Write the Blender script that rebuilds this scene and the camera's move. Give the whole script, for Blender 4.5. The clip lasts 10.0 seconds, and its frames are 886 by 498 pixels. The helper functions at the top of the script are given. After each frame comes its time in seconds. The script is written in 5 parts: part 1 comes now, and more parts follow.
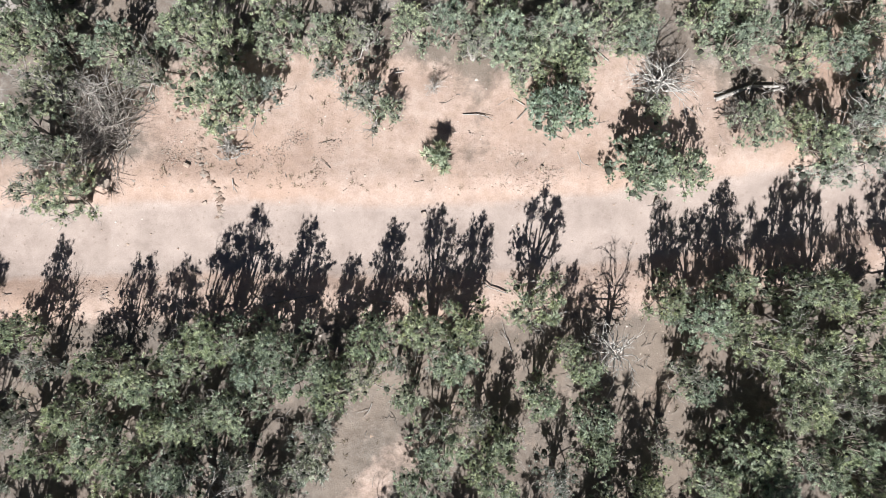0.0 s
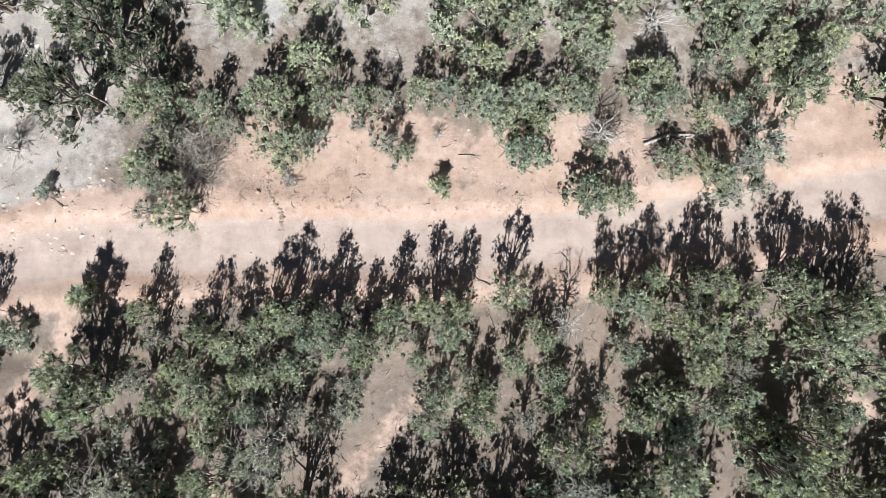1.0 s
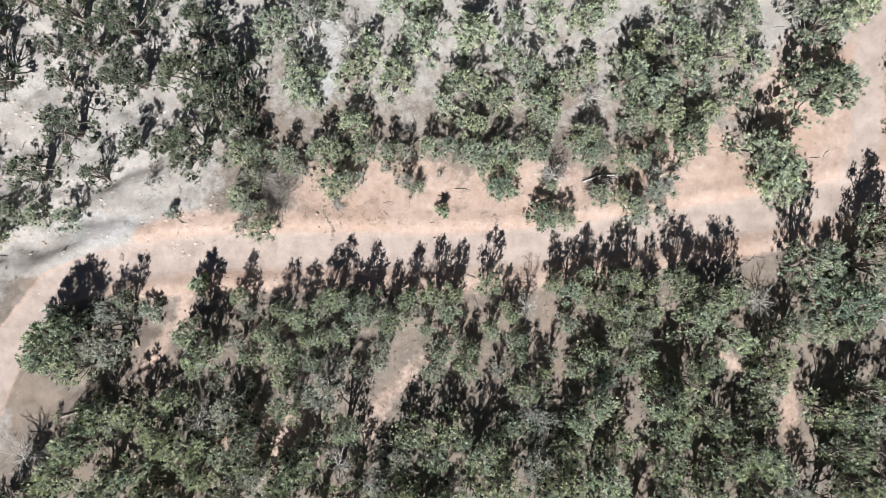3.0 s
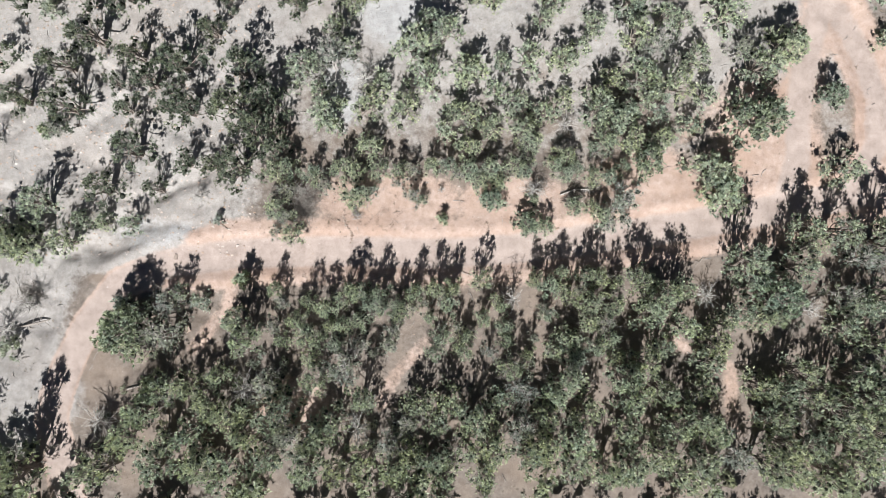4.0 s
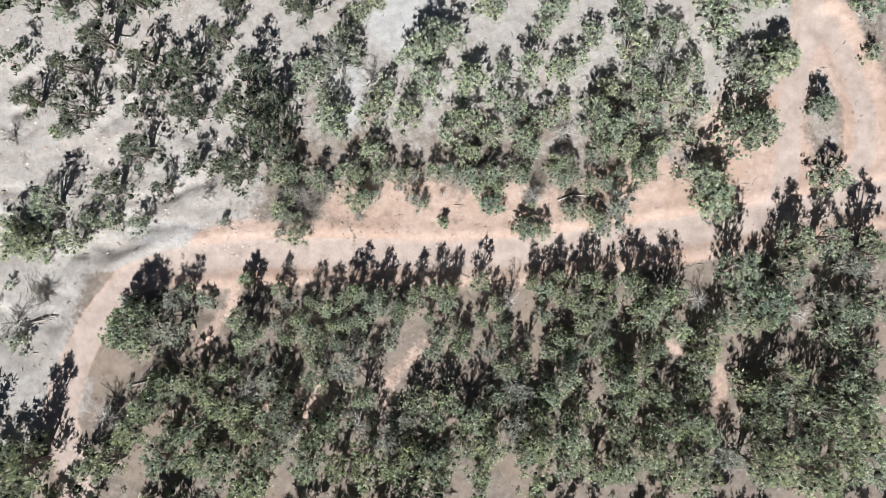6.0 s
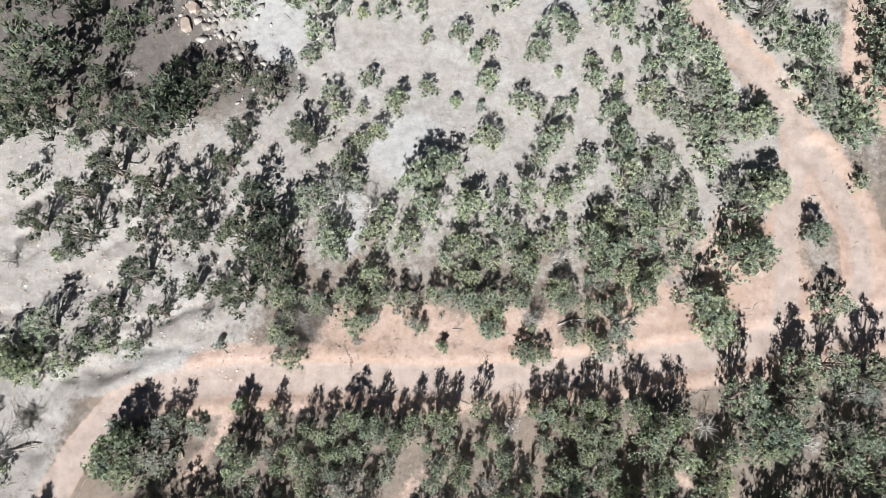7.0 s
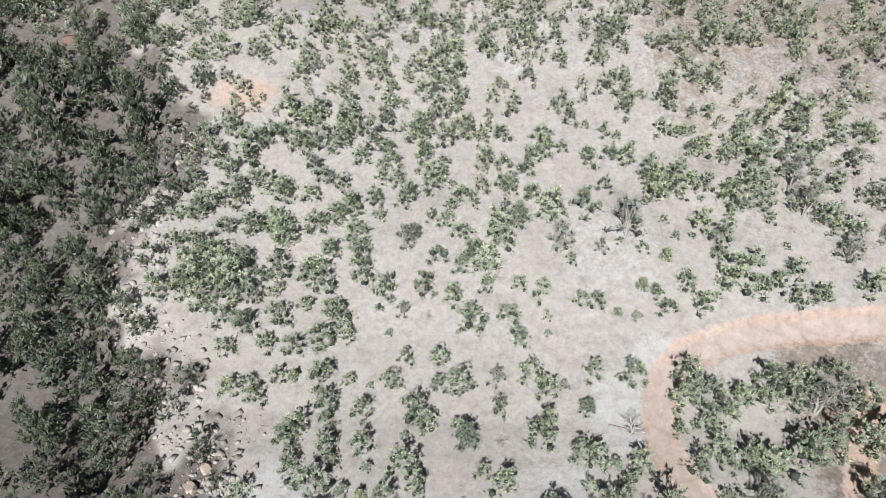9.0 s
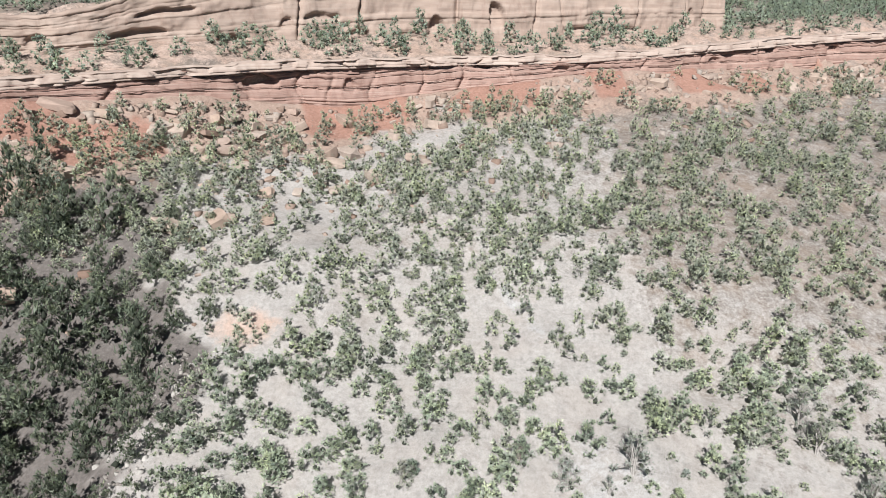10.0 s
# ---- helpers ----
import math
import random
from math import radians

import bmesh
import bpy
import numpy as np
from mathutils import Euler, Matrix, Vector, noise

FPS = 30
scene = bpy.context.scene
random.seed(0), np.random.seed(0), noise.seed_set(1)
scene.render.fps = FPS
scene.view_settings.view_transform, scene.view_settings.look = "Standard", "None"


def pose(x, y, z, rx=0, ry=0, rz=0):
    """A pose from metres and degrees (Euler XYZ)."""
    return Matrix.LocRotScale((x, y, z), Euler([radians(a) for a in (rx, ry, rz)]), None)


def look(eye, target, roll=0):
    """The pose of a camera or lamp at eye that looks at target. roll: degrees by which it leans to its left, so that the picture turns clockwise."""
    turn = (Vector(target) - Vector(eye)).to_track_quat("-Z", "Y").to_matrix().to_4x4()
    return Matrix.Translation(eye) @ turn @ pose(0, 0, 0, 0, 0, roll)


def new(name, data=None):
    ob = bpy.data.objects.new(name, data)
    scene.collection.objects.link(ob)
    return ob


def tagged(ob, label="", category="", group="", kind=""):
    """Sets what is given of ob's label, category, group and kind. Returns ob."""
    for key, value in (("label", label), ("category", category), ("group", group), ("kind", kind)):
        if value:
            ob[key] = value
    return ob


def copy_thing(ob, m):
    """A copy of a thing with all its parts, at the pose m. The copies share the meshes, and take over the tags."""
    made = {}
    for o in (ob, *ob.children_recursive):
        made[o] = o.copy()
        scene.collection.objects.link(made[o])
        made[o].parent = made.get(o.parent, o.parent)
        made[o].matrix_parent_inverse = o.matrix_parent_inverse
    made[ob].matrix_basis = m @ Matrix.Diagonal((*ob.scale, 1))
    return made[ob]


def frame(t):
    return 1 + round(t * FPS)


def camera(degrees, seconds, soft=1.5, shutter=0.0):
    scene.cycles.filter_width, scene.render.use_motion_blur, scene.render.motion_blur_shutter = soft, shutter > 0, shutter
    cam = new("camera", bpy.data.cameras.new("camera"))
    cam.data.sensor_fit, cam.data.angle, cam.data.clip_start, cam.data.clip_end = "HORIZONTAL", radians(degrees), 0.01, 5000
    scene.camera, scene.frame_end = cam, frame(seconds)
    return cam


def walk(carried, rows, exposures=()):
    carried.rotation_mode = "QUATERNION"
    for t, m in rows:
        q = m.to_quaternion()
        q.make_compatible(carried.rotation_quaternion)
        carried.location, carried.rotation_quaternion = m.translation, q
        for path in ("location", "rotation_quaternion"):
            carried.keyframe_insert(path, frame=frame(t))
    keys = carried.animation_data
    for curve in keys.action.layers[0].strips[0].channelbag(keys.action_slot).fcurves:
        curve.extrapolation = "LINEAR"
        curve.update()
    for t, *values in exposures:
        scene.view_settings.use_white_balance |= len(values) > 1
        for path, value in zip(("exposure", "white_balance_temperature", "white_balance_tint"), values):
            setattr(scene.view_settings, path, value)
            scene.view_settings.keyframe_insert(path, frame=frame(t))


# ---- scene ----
# ---------------------------------------------------------------- camera
cam = camera(64.15, 10.0, soft=0.4)
ROWS = [
    (0, -0.09, 0.81, 34.38, 2.30, -0.54, -0.00),
    (0.5, -0.06, 0.26, 41.01, 2.92, -0.34, -0.02),
    (1, -0.03, -0.09, 47.09, 3.13, -0.25, 0.11),
    (1.5, -0.06, -0.37, 51.83, 3.24, -0.34, 0.13),
    (2, 0.06, -0.53, 58.93, 3.16, -0.16, 0.19),
    (2.5, 0.30, -0.79, 64.91, 3.21, 0.08, 0.31),
    (3.8, 0.24, 0.04, 78.11, 2.20, 0.17, 0.52),
    (4, 0.47, -0.34, 82.27, 2.41, 0.27, 0.55),
    (4.5, 0.16, -0.28, 85.61, 2.43, 0.08, 0.63),
    (5, -0.04, 0.13, 86.54, 2.27, -0.04, 0.85),
    (6.3, 0.00, 0.00, 84.10, 2.40, -0.09, 1.25),
    (6.5, 0.00, 0.00, 84.00, 3.65, -0.10, 1.29),
    (7, 0.00, 0.00, 84.00, 12.40, -0.19, 1.40),
    (7.5, 0.00, 0.00, 84.00, 21.78, -0.29, 1.59),
    (8, 0.00, 0.00, 84.00, 31.21, -0.43, 1.71),
    (8.5, 0.00, 0.00, 84.00, 40.74, -0.60, 1.83),
    (9, 0.00, 0.00, 84.00, 50.18, -0.78, 1.94),
    (9.5, 0.00, 0.00, 84.00, 59.50, -0.96, 2.00),
    (10, 0.00, 0.00, 84.00, 68.87, -1.10, 2.07),
]
walk(cam, [(t, pose(x, y, z, rx, ry, rz)) for t, x, y, z, rx, ry, rz in ROWS], [(0, 0.88), (2.5, 0.84), (6.3, 0.82), (6.9, 0.82), (7.6, 0.88), (8.2, 0.76), (9.0, 0.52), (10, 0.60)])

# ---------------------------------------------------------------- sun, sky, exposure
ELEVATION, SHADOW_TO = 43.0, 10.0        # degrees: the sun's height, and the shadows' heading east of north
world = bpy.data.worlds.new("sky")
scene.world = world
world.use_nodes = True
sky = world.node_tree.nodes.new("ShaderNodeTexSky")
sky.sky_type, sky.sun_disc = "NISHITA", False
sky.altitude, sky.air_density, sky.dust_density = 1800, 0.4, 0.2   # thin, clear desert air
sky.sun_elevation, sky.sun_rotation = radians(ELEVATION), radians(180 + SHADOW_TO)
background = world.node_tree.nodes["Background"]
background.inputs["Strength"].default_value = 0.03
world.node_tree.links.new(sky.outputs["Color"], background.inputs["Color"])
lamp = bpy.data.lights.new("sun", "SUN")
lamp.energy, lamp.angle, lamp.color = 5.0, radians(0.53), (1.0, 0.985, 0.955)
sun = new("sun", lamp)
heading = radians(SHADOW_TO)
towards = Vector((-math.sin(heading), -math.cos(heading), math.tan(radians(ELEVATION))))
sun.matrix_world = look(towards * 100, (0, 0, 0))

# ---------------------------------------------------------------- materials


def material(name, build, roughness=0.9):
    m = bpy.data.materials.new(name)
    m.use_nodes = True
    tree = m.node_tree
    bsdf = tree.nodes["Principled BSDF"]
    bsdf.inputs["Roughness"].default_value = roughness
    bsdf.inputs["Specular IOR Level"].default_value = 0.2
    build(Nodes(tree, bsdf))
    return m


class Nodes:
    """Short calls for building a node tree."""

    def __init__(self, tree, bsdf):
        self.tree, self.bsdf = tree, bsdf
        self.pos = self.add("ShaderNodeNewGeometry").outputs["Position"]
        self.obj = self.add("ShaderNodeTexCoord").outputs["Object"]

    def add(self, kind):
        return self.tree.nodes.new(kind)

    def link(self, a, b):
        self.tree.links.new(a, b)

    def noise(self, scale, detail=4.0, rough=0.6, where=None):
        n = self.add("ShaderNodeTexNoise")
        n.inputs["Scale"].default_value, n.inputs["Detail"].default_value = scale, detail
        n.inputs["Roughness"].default_value = rough
        self.link(where or self.pos, n.inputs["Vector"])
        return n.outputs["Fac"]

    def stretched(self, x, y, z):
        n = self.add("ShaderNodeVectorMath")
        n.operation = "MULTIPLY"
        n.inputs[1].default_value = (x, y, z)
        self.link(self.pos, n.inputs[0])
        return n.outputs[0]

    def cells(self, scale, where=None):
        n = self.add("ShaderNodeTexVoronoi")
        n.inputs["Scale"].default_value = scale
        self.link(where or self.pos, n.inputs["Vector"])
        return n.outputs["Distance"]

    def ramp(self, fac, *stops):
        n = self.add("ShaderNodeValToRGB")
        while len(n.color_ramp.elements) < len(stops):
            n.color_ramp.elements.new(0.5)
        for e, (at, c) in zip(n.color_ramp.elements, stops):
            e.position = at
            e.color = (*c, 1) if len(c) == 3 else (c[0], c[0], c[0], 1)
        self.link(fac, n.inputs["Fac"])
        return n.outputs["Color"]

    def mix(self, fac, a, b, mode="MIX"):
        n = self.add("ShaderNodeMix")
        n.data_type, n.blend_type = "RGBA", mode
        for socket, value in ((n.inputs[0], fac), (n.inputs[6], a), (n.inputs[7], b)):
            if isinstance(value, (int, float)):
                socket.default_value = value
            elif isinstance(value, tuple):
                socket.default_value = (*value, 1)
            else:
                self.link(value, socket)
        return n.outputs[2]

    def math(self, op, a, b=0.0, clamp=False):
        n = self.add("ShaderNodeMath")
        n.operation, n.use_clamp = op, clamp
        for socket, value in ((n.inputs[0], a), (n.inputs[1], b)):
            if isinstance(value, (int, float)):
                socket.default_value = value
            else:
                self.link(value, socket)
        return n.outputs[0]

    def attribute(self, name):
        n = self.add("ShaderNodeAttribute")
        n.attribute_name = name
        return n.outputs["Fac"]

    def random(self):
        return self.add("ShaderNodeObjectInfo").outputs["Random"]

    def island(self):
        return self.add("ShaderNodeNewGeometry").outputs["Random Per Island"]

    def colour(self, c):
        self.link(c, self.bsdf.inputs["Base Color"])

    def bump(self, height, strength=0.5, distance=0.05):
        n = self.add("ShaderNodeBump")
        n.inputs["Strength"].default_value, n.inputs["Distance"].default_value = strength, distance
        self.link(height, n.inputs["Height"])
        self.link(n.outputs["Normal"], self.bsdf.inputs["Normal"])


def soil(n):
    """Red sand, pale clay, brown litter and road dust, mixed by where each lies, with ragged borders."""
    ragged = n.math("SUBTRACT", n.noise(0.35, 6, 0.65), 0.5)
    fine = n.math("SUBTRACT", n.noise(2.2, 5, 0.7), 0.5)
    edge = n.math("ADD", n.math("MULTIPLY", ragged, 0.9), n.math("MULTIPLY", fine, 0.5))

    def zone(name, low=0.35, high=0.65):
        v = n.math("ADD", n.attribute(name), edge)
        return n.math("DIVIDE", n.math("SUBTRACT", v, low), high - low, clamp=True)

    broad, grain, speck = n.noise(0.12, 5), n.noise(1.4, 8, 0.7), n.noise(11, 4, 0.7)
    litter = n.ramp(grain, (0.3, (0.116, 0.098, 0.088)), (0.5, (0.194, 0.169, 0.152)), (0.72, (0.282, 0.250, 0.226)))
    litter = n.mix(n.ramp(broad, (0.42, (0,)), (0.62, (0.8,))), litter, (0.247, 0.201, 0.169))
    red = n.ramp(grain, (0.3, (0.385, 0.292, 0.240)), (0.5, (0.452, 0.346, 0.300)), (0.7, (0.510, 0.412, 0.366)))
    red = n.mix(n.ramp(broad, (0.45, (0,)), (0.65, (0.65,))), red, (0.385, 0.268, 0.212))
    clay = n.ramp(grain, (0.3, (0.270, 0.263, 0.260)), (0.5, (0.360, 0.347, 0.339)), (0.7, (0.418, 0.405, 0.398)))
    clay = n.mix(n.ramp(broad, (0.45, (0,)), (0.62, (0.5,))), clay, (0.366, 0.336, 0.318))
    pale = n.ramp(grain, (0.3, (0.350, 0.355, 0.366)), (0.6, (0.432, 0.437, 0.448)))
    dust = n.ramp(n.noise(0.8, 7, 0.65), (0.3, (0.352, 0.292, 0.266)), (0.55, (0.412, 0.342, 0.314)), (0.75, (0.458, 0.386, 0.356)))
    talus = n.ramp(grain, (0.3, (0.300, 0.215, 0.178)), (0.55, (0.365, 0.275, 0.232)), (0.75, (0.420, 0.335, 0.288)))
    apron = n.ramp(grain, (0.3, (0.272, 0.150, 0.116)), (0.55, (0.340, 0.196, 0.156)), (0.75, (0.395, 0.265, 0.218)))
    c = n.mix(zone("clay"), litter, clay)
    c = n.mix(zone("pale"), c, pale)
    # Grey-brown wash soil, darkened further to put the wash's shade into its colour.
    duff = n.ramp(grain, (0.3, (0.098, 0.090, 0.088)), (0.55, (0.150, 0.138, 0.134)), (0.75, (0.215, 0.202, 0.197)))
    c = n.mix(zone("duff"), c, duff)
    c = n.mix(zone("red"), c, red)
    c = n.mix(zone("talus"), c, talus)
    c = n.mix(zone("apron"), c, apron)
    c = n.mix(zone("road", 0.3, 0.75), c, dust)
    pebble = n.ramp(n.cells(2.6), (0.0, (1,)), (0.10, (1,)), (0.15, (0,)))
    c = n.mix(n.math("MULTIPLY", pebble, n.ramp(broad, (0.4, (0.1,)), (0.6, (0.6,)))), c, (0.22, 0.17, 0.14))
    worn = n.math("SUBTRACT", 1.0, n.math("MULTIPLY", n.math("MAXIMUM", n.attribute("road"), n.math("MULTIPLY", n.attribute("red"), 0.6)), 0.85))
    c = n.mix(n.math("MULTIPLY", n.ramp(speck, (0.5, (0,)), (0.72, (0.6,))), worn), c, (0.20, 0.15, 0.12))
    grit = n.ramp(n.cells(8.0), (0.0, (1,)), (0.16, (1,)), (0.24, (0,)))
    gritty = n.ramp(n.noise(0.9, 5, 0.7), (0.42, (0.06,)), (0.62, (0.6,)))
    c = n.mix(n.math("MULTIPLY", n.math("MULTIPLY", grit, gritty), worn), c, n.ramp(n.noise(5.0, 2), (0.4, (0.13, 0.10, 0.085)), (0.6, (0.45, 0.40, 0.36))))
    c = n.mix(1.0, c, n.ramp(n.noise(24.0, 3, 0.8), (0.32, (0.80, 0.79, 0.78)), (0.55, (1.0, 1.0, 1.0)), (0.72, (1.12, 1.12, 1.12))), "MULTIPLY")
    smudge = n.noise(0.55, 7, 0.75)
    c = n.mix(1.0, c, n.ramp(smudge, (0.3, (0.74, 0.72, 0.71)), (0.5, (0.97, 0.97, 0.97)), (0.7, (1.08, 1.08, 1.08))), "MULTIPLY")
    n.colour(c)
    n.bump(n.math("MULTIPLY", n.math("ADD", n.math("MULTIPLY", grain, 0.8), n.math("MULTIPLY", speck, 0.35)), n.math("ADD", n.math("MULTIPLY", worn, 0.9), 0.05)), 0.5, 0.16)


def foliage(dark, mid, light):
    """Leaves whose colour differs from tuft to tuft, and a little from tree to tree."""
    def build(n):
        tone = n.ramp(n.attribute("tone"), (0.0, dark), (0.5, mid), (1.0, light))
        leaf = n.ramp(n.island(), (0.0, (0.84, 0.84, 0.84)), (1.0, (1.14, 1.14, 1.14)))
        shift = n.ramp(n.random(), (0.0, (0.84, 0.88, 0.92)), (0.35, (0.97, 0.98, 0.98)), (0.7, (1.05, 1.03, 0.95)), (1.0, (1.0, 1.05, 1.06)))
        patch = n.ramp(n.noise(0.45, 3, 0.6), (0.36, (0.90, 0.93, 0.99)), (0.5, (1.0, 1.0, 1.0)), (0.64, (1.08, 1.06, 0.94)))
        c = n.mix(1.0, n.mix(1.0, n.mix(1.0, tone, leaf, "MULTIPLY"), shift, "MULTIPLY"), patch, "MULTIPLY")
        n.colour(c)
        thin = n.add("ShaderNodeBsdfTranslucent")
        n.link(n.mix(1.0, c, (1.15, 1.2, 0.8), "MULTIPLY"), thin.inputs["Color"])
        n.bsdf.inputs["Specular IOR Level"].default_value = 0.5
        both = n.add("ShaderNodeMixShader")
        both.inputs[0].default_value = 0.25
        n.link(n.bsdf.outputs[0], both.inputs[1])
        n.link(thin.outputs[0], both.inputs[2])
        n.link(both.outputs[0], n.tree.nodes["Material Output"].inputs["Surface"])
    return build


def bark(a, b):
    def build(n):
        grain = n.noise(3.0, 6, 0.7, n.stretched(3, 3, 0.6))
        n.colour(n.ramp(grain, (0.3, a), (0.7, b)))
        n.bump(grain, 0.6, 0.03)
    return build


def sandstone(low, mid, high, streak, fine):
    def build(n):
        beds = n.noise(0.9, 5, 0.65, n.stretched(0.06, 0.06, fine))
        grain = n.noise(0.8, 7, 0.65)
        c = n.ramp(beds, (0.32, low), (0.5, mid), (0.68, high))
        c = n.mix(n.ramp(grain, (0.35, (0,)), (0.7, (0.6,))), c, mid)
        stains = n.noise(0.3, 5, 0.65, n.stretched(1.2, 1.2, 0.35))
        c = n.mix(n.ramp(stains, (0.52, (0,)), (0.72, (0.6,))), c, streak)
        n.colour(c)
        n.bump(n.math("ADD", beds, grain), 0.5, 0.22)
    return build


def boulder_stone(n):
    tint = n.ramp(n.random(), (0.0, (0.36, 0.28, 0.235)), (0.4, (0.43, 0.352, 0.305)), (0.75, (0.40, 0.345, 0.31)), (1.0, (0.31, 0.215, 0.178)))
    grain = n.noise(1.6, 7, 0.7, n.obj)
    n.colour(n.mix(1.0, tint, n.ramp(grain, (0.3, (0.7, 0.68, 0.66)), (0.65, (1.08, 1.06, 1.04))), "MULTIPLY"))
    n.bump(grain, 0.6, 0.12)


def pebble_stone(n):
    n.colour(n.ramp(n.island(), (0.0, (0.30, 0.22, 0.175)), (0.4, (0.42, 0.33, 0.275)), (0.8, (0.50, 0.44, 0.40)), (1.0, (0.60, 0.56, 0.53))))


SOIL = material("soil", soil, 0.95)
GREEN = material("juniper_foliage", foliage((0.140, 0.176, 0.138), (0.338, 0.386, 0.294), (0.565, 0.615, 0.465)), 0.6)
# Grey junipers and scrub; on the far hillside the colour also stands for haze.
GREYGREEN = material("grey_juniper_foliage", foliage((0.175, 0.202, 0.178), (0.325, 0.358, 0.318), (0.485, 0.520, 0.468)), 0.6)
PINE = material("pinyon_foliage", foliage((0.135, 0.172, 0.138), (0.270, 0.325, 0.262), (0.410, 0.470, 0.385)), 0.6)
# Pinyon foliage darkened to put the wash's and the woods' shade into its colour.
SHADEPINE = material("dark_pinyon_foliage", foliage((0.050, 0.066, 0.050), (0.122, 0.147, 0.108), (0.240, 0.272, 0.200)), 0.6)
BARK = material("juniper_bark", bark((0.15, 0.125, 0.11), (0.34, 0.30, 0.27)))
WEATHERED = material("weathered_wood", bark((0.11, 0.095, 0.085), (0.40, 0.365, 0.34)))
DEADWOOD = material("dead_wood", bark((0.22, 0.205, 0.195), (0.50, 0.475, 0.455)))
BLEACHED = material("bleached_wood", bark((0.32, 0.305, 0.29), (0.62, 0.60, 0.58)))
REDROCK = material("red_sandstone", sandstone((0.235, 0.142, 0.118), (0.330, 0.222, 0.190), (0.410, 0.312, 0.275), (0.205, 0.118, 0.096), 5.0))
BUFFROCK = material("buff_sandstone", sandstone((0.280, 0.212, 0.178), (0.340, 0.265, 0.226), (0.385, 0.312, 0.272), (0.225, 0.155, 0.128), 0.8))
CAPROCK = material("cap_sandstone", sandstone((0.310, 0.235, 0.205), (0.385, 0.310, 0.272), (0.450, 0.385, 0.345), (0.240, 0.165, 0.138), 2.2))
STONE = material("boulder_stone", boulder_stone)
TALUS_ROCK = material("talus_rock", lambda n: n.colour(n.mix(1.0, n.ramp(n.island(), (0.0, (0.19, 0.130, 0.104)), (0.4, (0.29, 0.222, 0.187)), (0.75, (0.36, 0.30, 0.26)), (1.0, (0.32, 0.285, 0.26))), n.ramp(n.noise(1.5, 5, 0.7), (0.3, (0.75, 0.74, 0.73)), (0.7, (1.1, 1.1, 1.1))), "MULTIPLY")))
GREYROCK = material("grey_rock", lambda n: n.colour(n.mix(1.0, n.ramp(n.island(), (0.0, (0.22, 0.20, 0.185)), (0.5, (0.33, 0.31, 0.29)), (1.0, (0.44, 0.42, 0.40))), n.ramp(n.noise(2.5, 5, 0.7), (0.3, (0.75, 0.75, 0.75)), (0.7, (1.1, 1.1, 1.1))), "MULTIPLY")))
PEBBLE = material("pebble_stone", pebble_stone)
# Twigs within the crowns, with the crowns' inner shade put into their colour.
INNER_SHADE = material("inner_twigs", lambda n: n.colour(n.ramp(n.noise(6.0, 4, 0.7), (0.35, (0.035, 0.040, 0.032)), (0.7, (0.080, 0.088, 0.070)))))
# A darker copy, for deeper shade inside the darkened trees' crowns.
DEEP_SHADE = material("pinyon_twigs", lambda n: n.colour(n.ramp(n.noise(6.0, 4, 0.7), (0.35, (0.022, 0.026, 0.020)), (0.7, (0.052, 0.060, 0.046)))))
TWIG = material("dry_grass", lambda n: n.colour(n.ramp(n.island(), (0.0, (0.16, 0.13, 0.09)), (0.6, (0.28, 0.24, 0.17)), (1.0, (0.36, 0.31, 0.23)))))

# ---------------------------------------------------------------- mesh helpers


def mesh_of(name, verts, faces, mat, inner=None, tones=None):
    me = bpy.data.meshes.new(name)
    verts = np.asarray(verts, dtype=np.float32)
    me.vertices.add(len(verts))
    me.vertices.foreach_set("co", verts.ravel())
    faces = np.asarray(faces, dtype=np.int32)
    count, sides = faces.shape
    me.loops.add(count * sides)
    me.loops.foreach_set("vertex_index", faces.ravel())
    me.polygons.add(count)
    me.polygons.foreach_set("loop_start", np.arange(count, dtype=np.int32) * sides)
    me.update(calc_edges=True)
    me.materials.append(mat)
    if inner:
        me.materials.append(DEEP_SHADE if mat == SHADEPINE else INNER_SHADE)
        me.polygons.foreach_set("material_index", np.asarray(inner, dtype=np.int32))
    if tones is not None:
        me.attributes.new("tone", "FLOAT", "FACE").data.foreach_set("value", np.asarray(tones, dtype=np.float32))
    return me


def part(name, data, parent, label=""):
    ob = new(name, data)
    ob.parent = parent
    return tagged(ob, label) if label else ob


def merged(pieces):
    """Joins lists of (verts, faces)."""
    verts, faces, base = [], [], 0
    for v, f in pieces:
        verts.append(v)
        faces.append(np.asarray(f) + base)
        base += len(v)
    return np.concatenate(verts), np.concatenate(faces)


def tube(points, radii, sides=5):
    """A tapered, bent tube of quads."""
    points = np.asarray(points, float)
    along = np.gradient(points, axis=0)
    verts, faces = [], []
    for i, (p, d, r) in enumerate(zip(points, along, radii)):
        d = d / (np.linalg.norm(d) + 1e-9)
        a = np.cross(d, (0.31, 0.87, 0.38))
        a /= np.linalg.norm(a)
        b = np.cross(d, a)
        for k in range(sides):
            w = 2 * math.pi * k / sides
            verts.append(p + r * (math.cos(w) * a + math.sin(w) * b))
            if i:
                j, m = (i - 1) * sides + k, (i - 1) * sides + (k + 1) % sides
                faces.append((j, m, m + sides, j + sides))
    return np.array(verts), np.array(faces)


def lattice(seed, size=64):
    return np.random.RandomState(seed).rand(size, size)


LATTICES = [lattice(s) for s in range(8)]


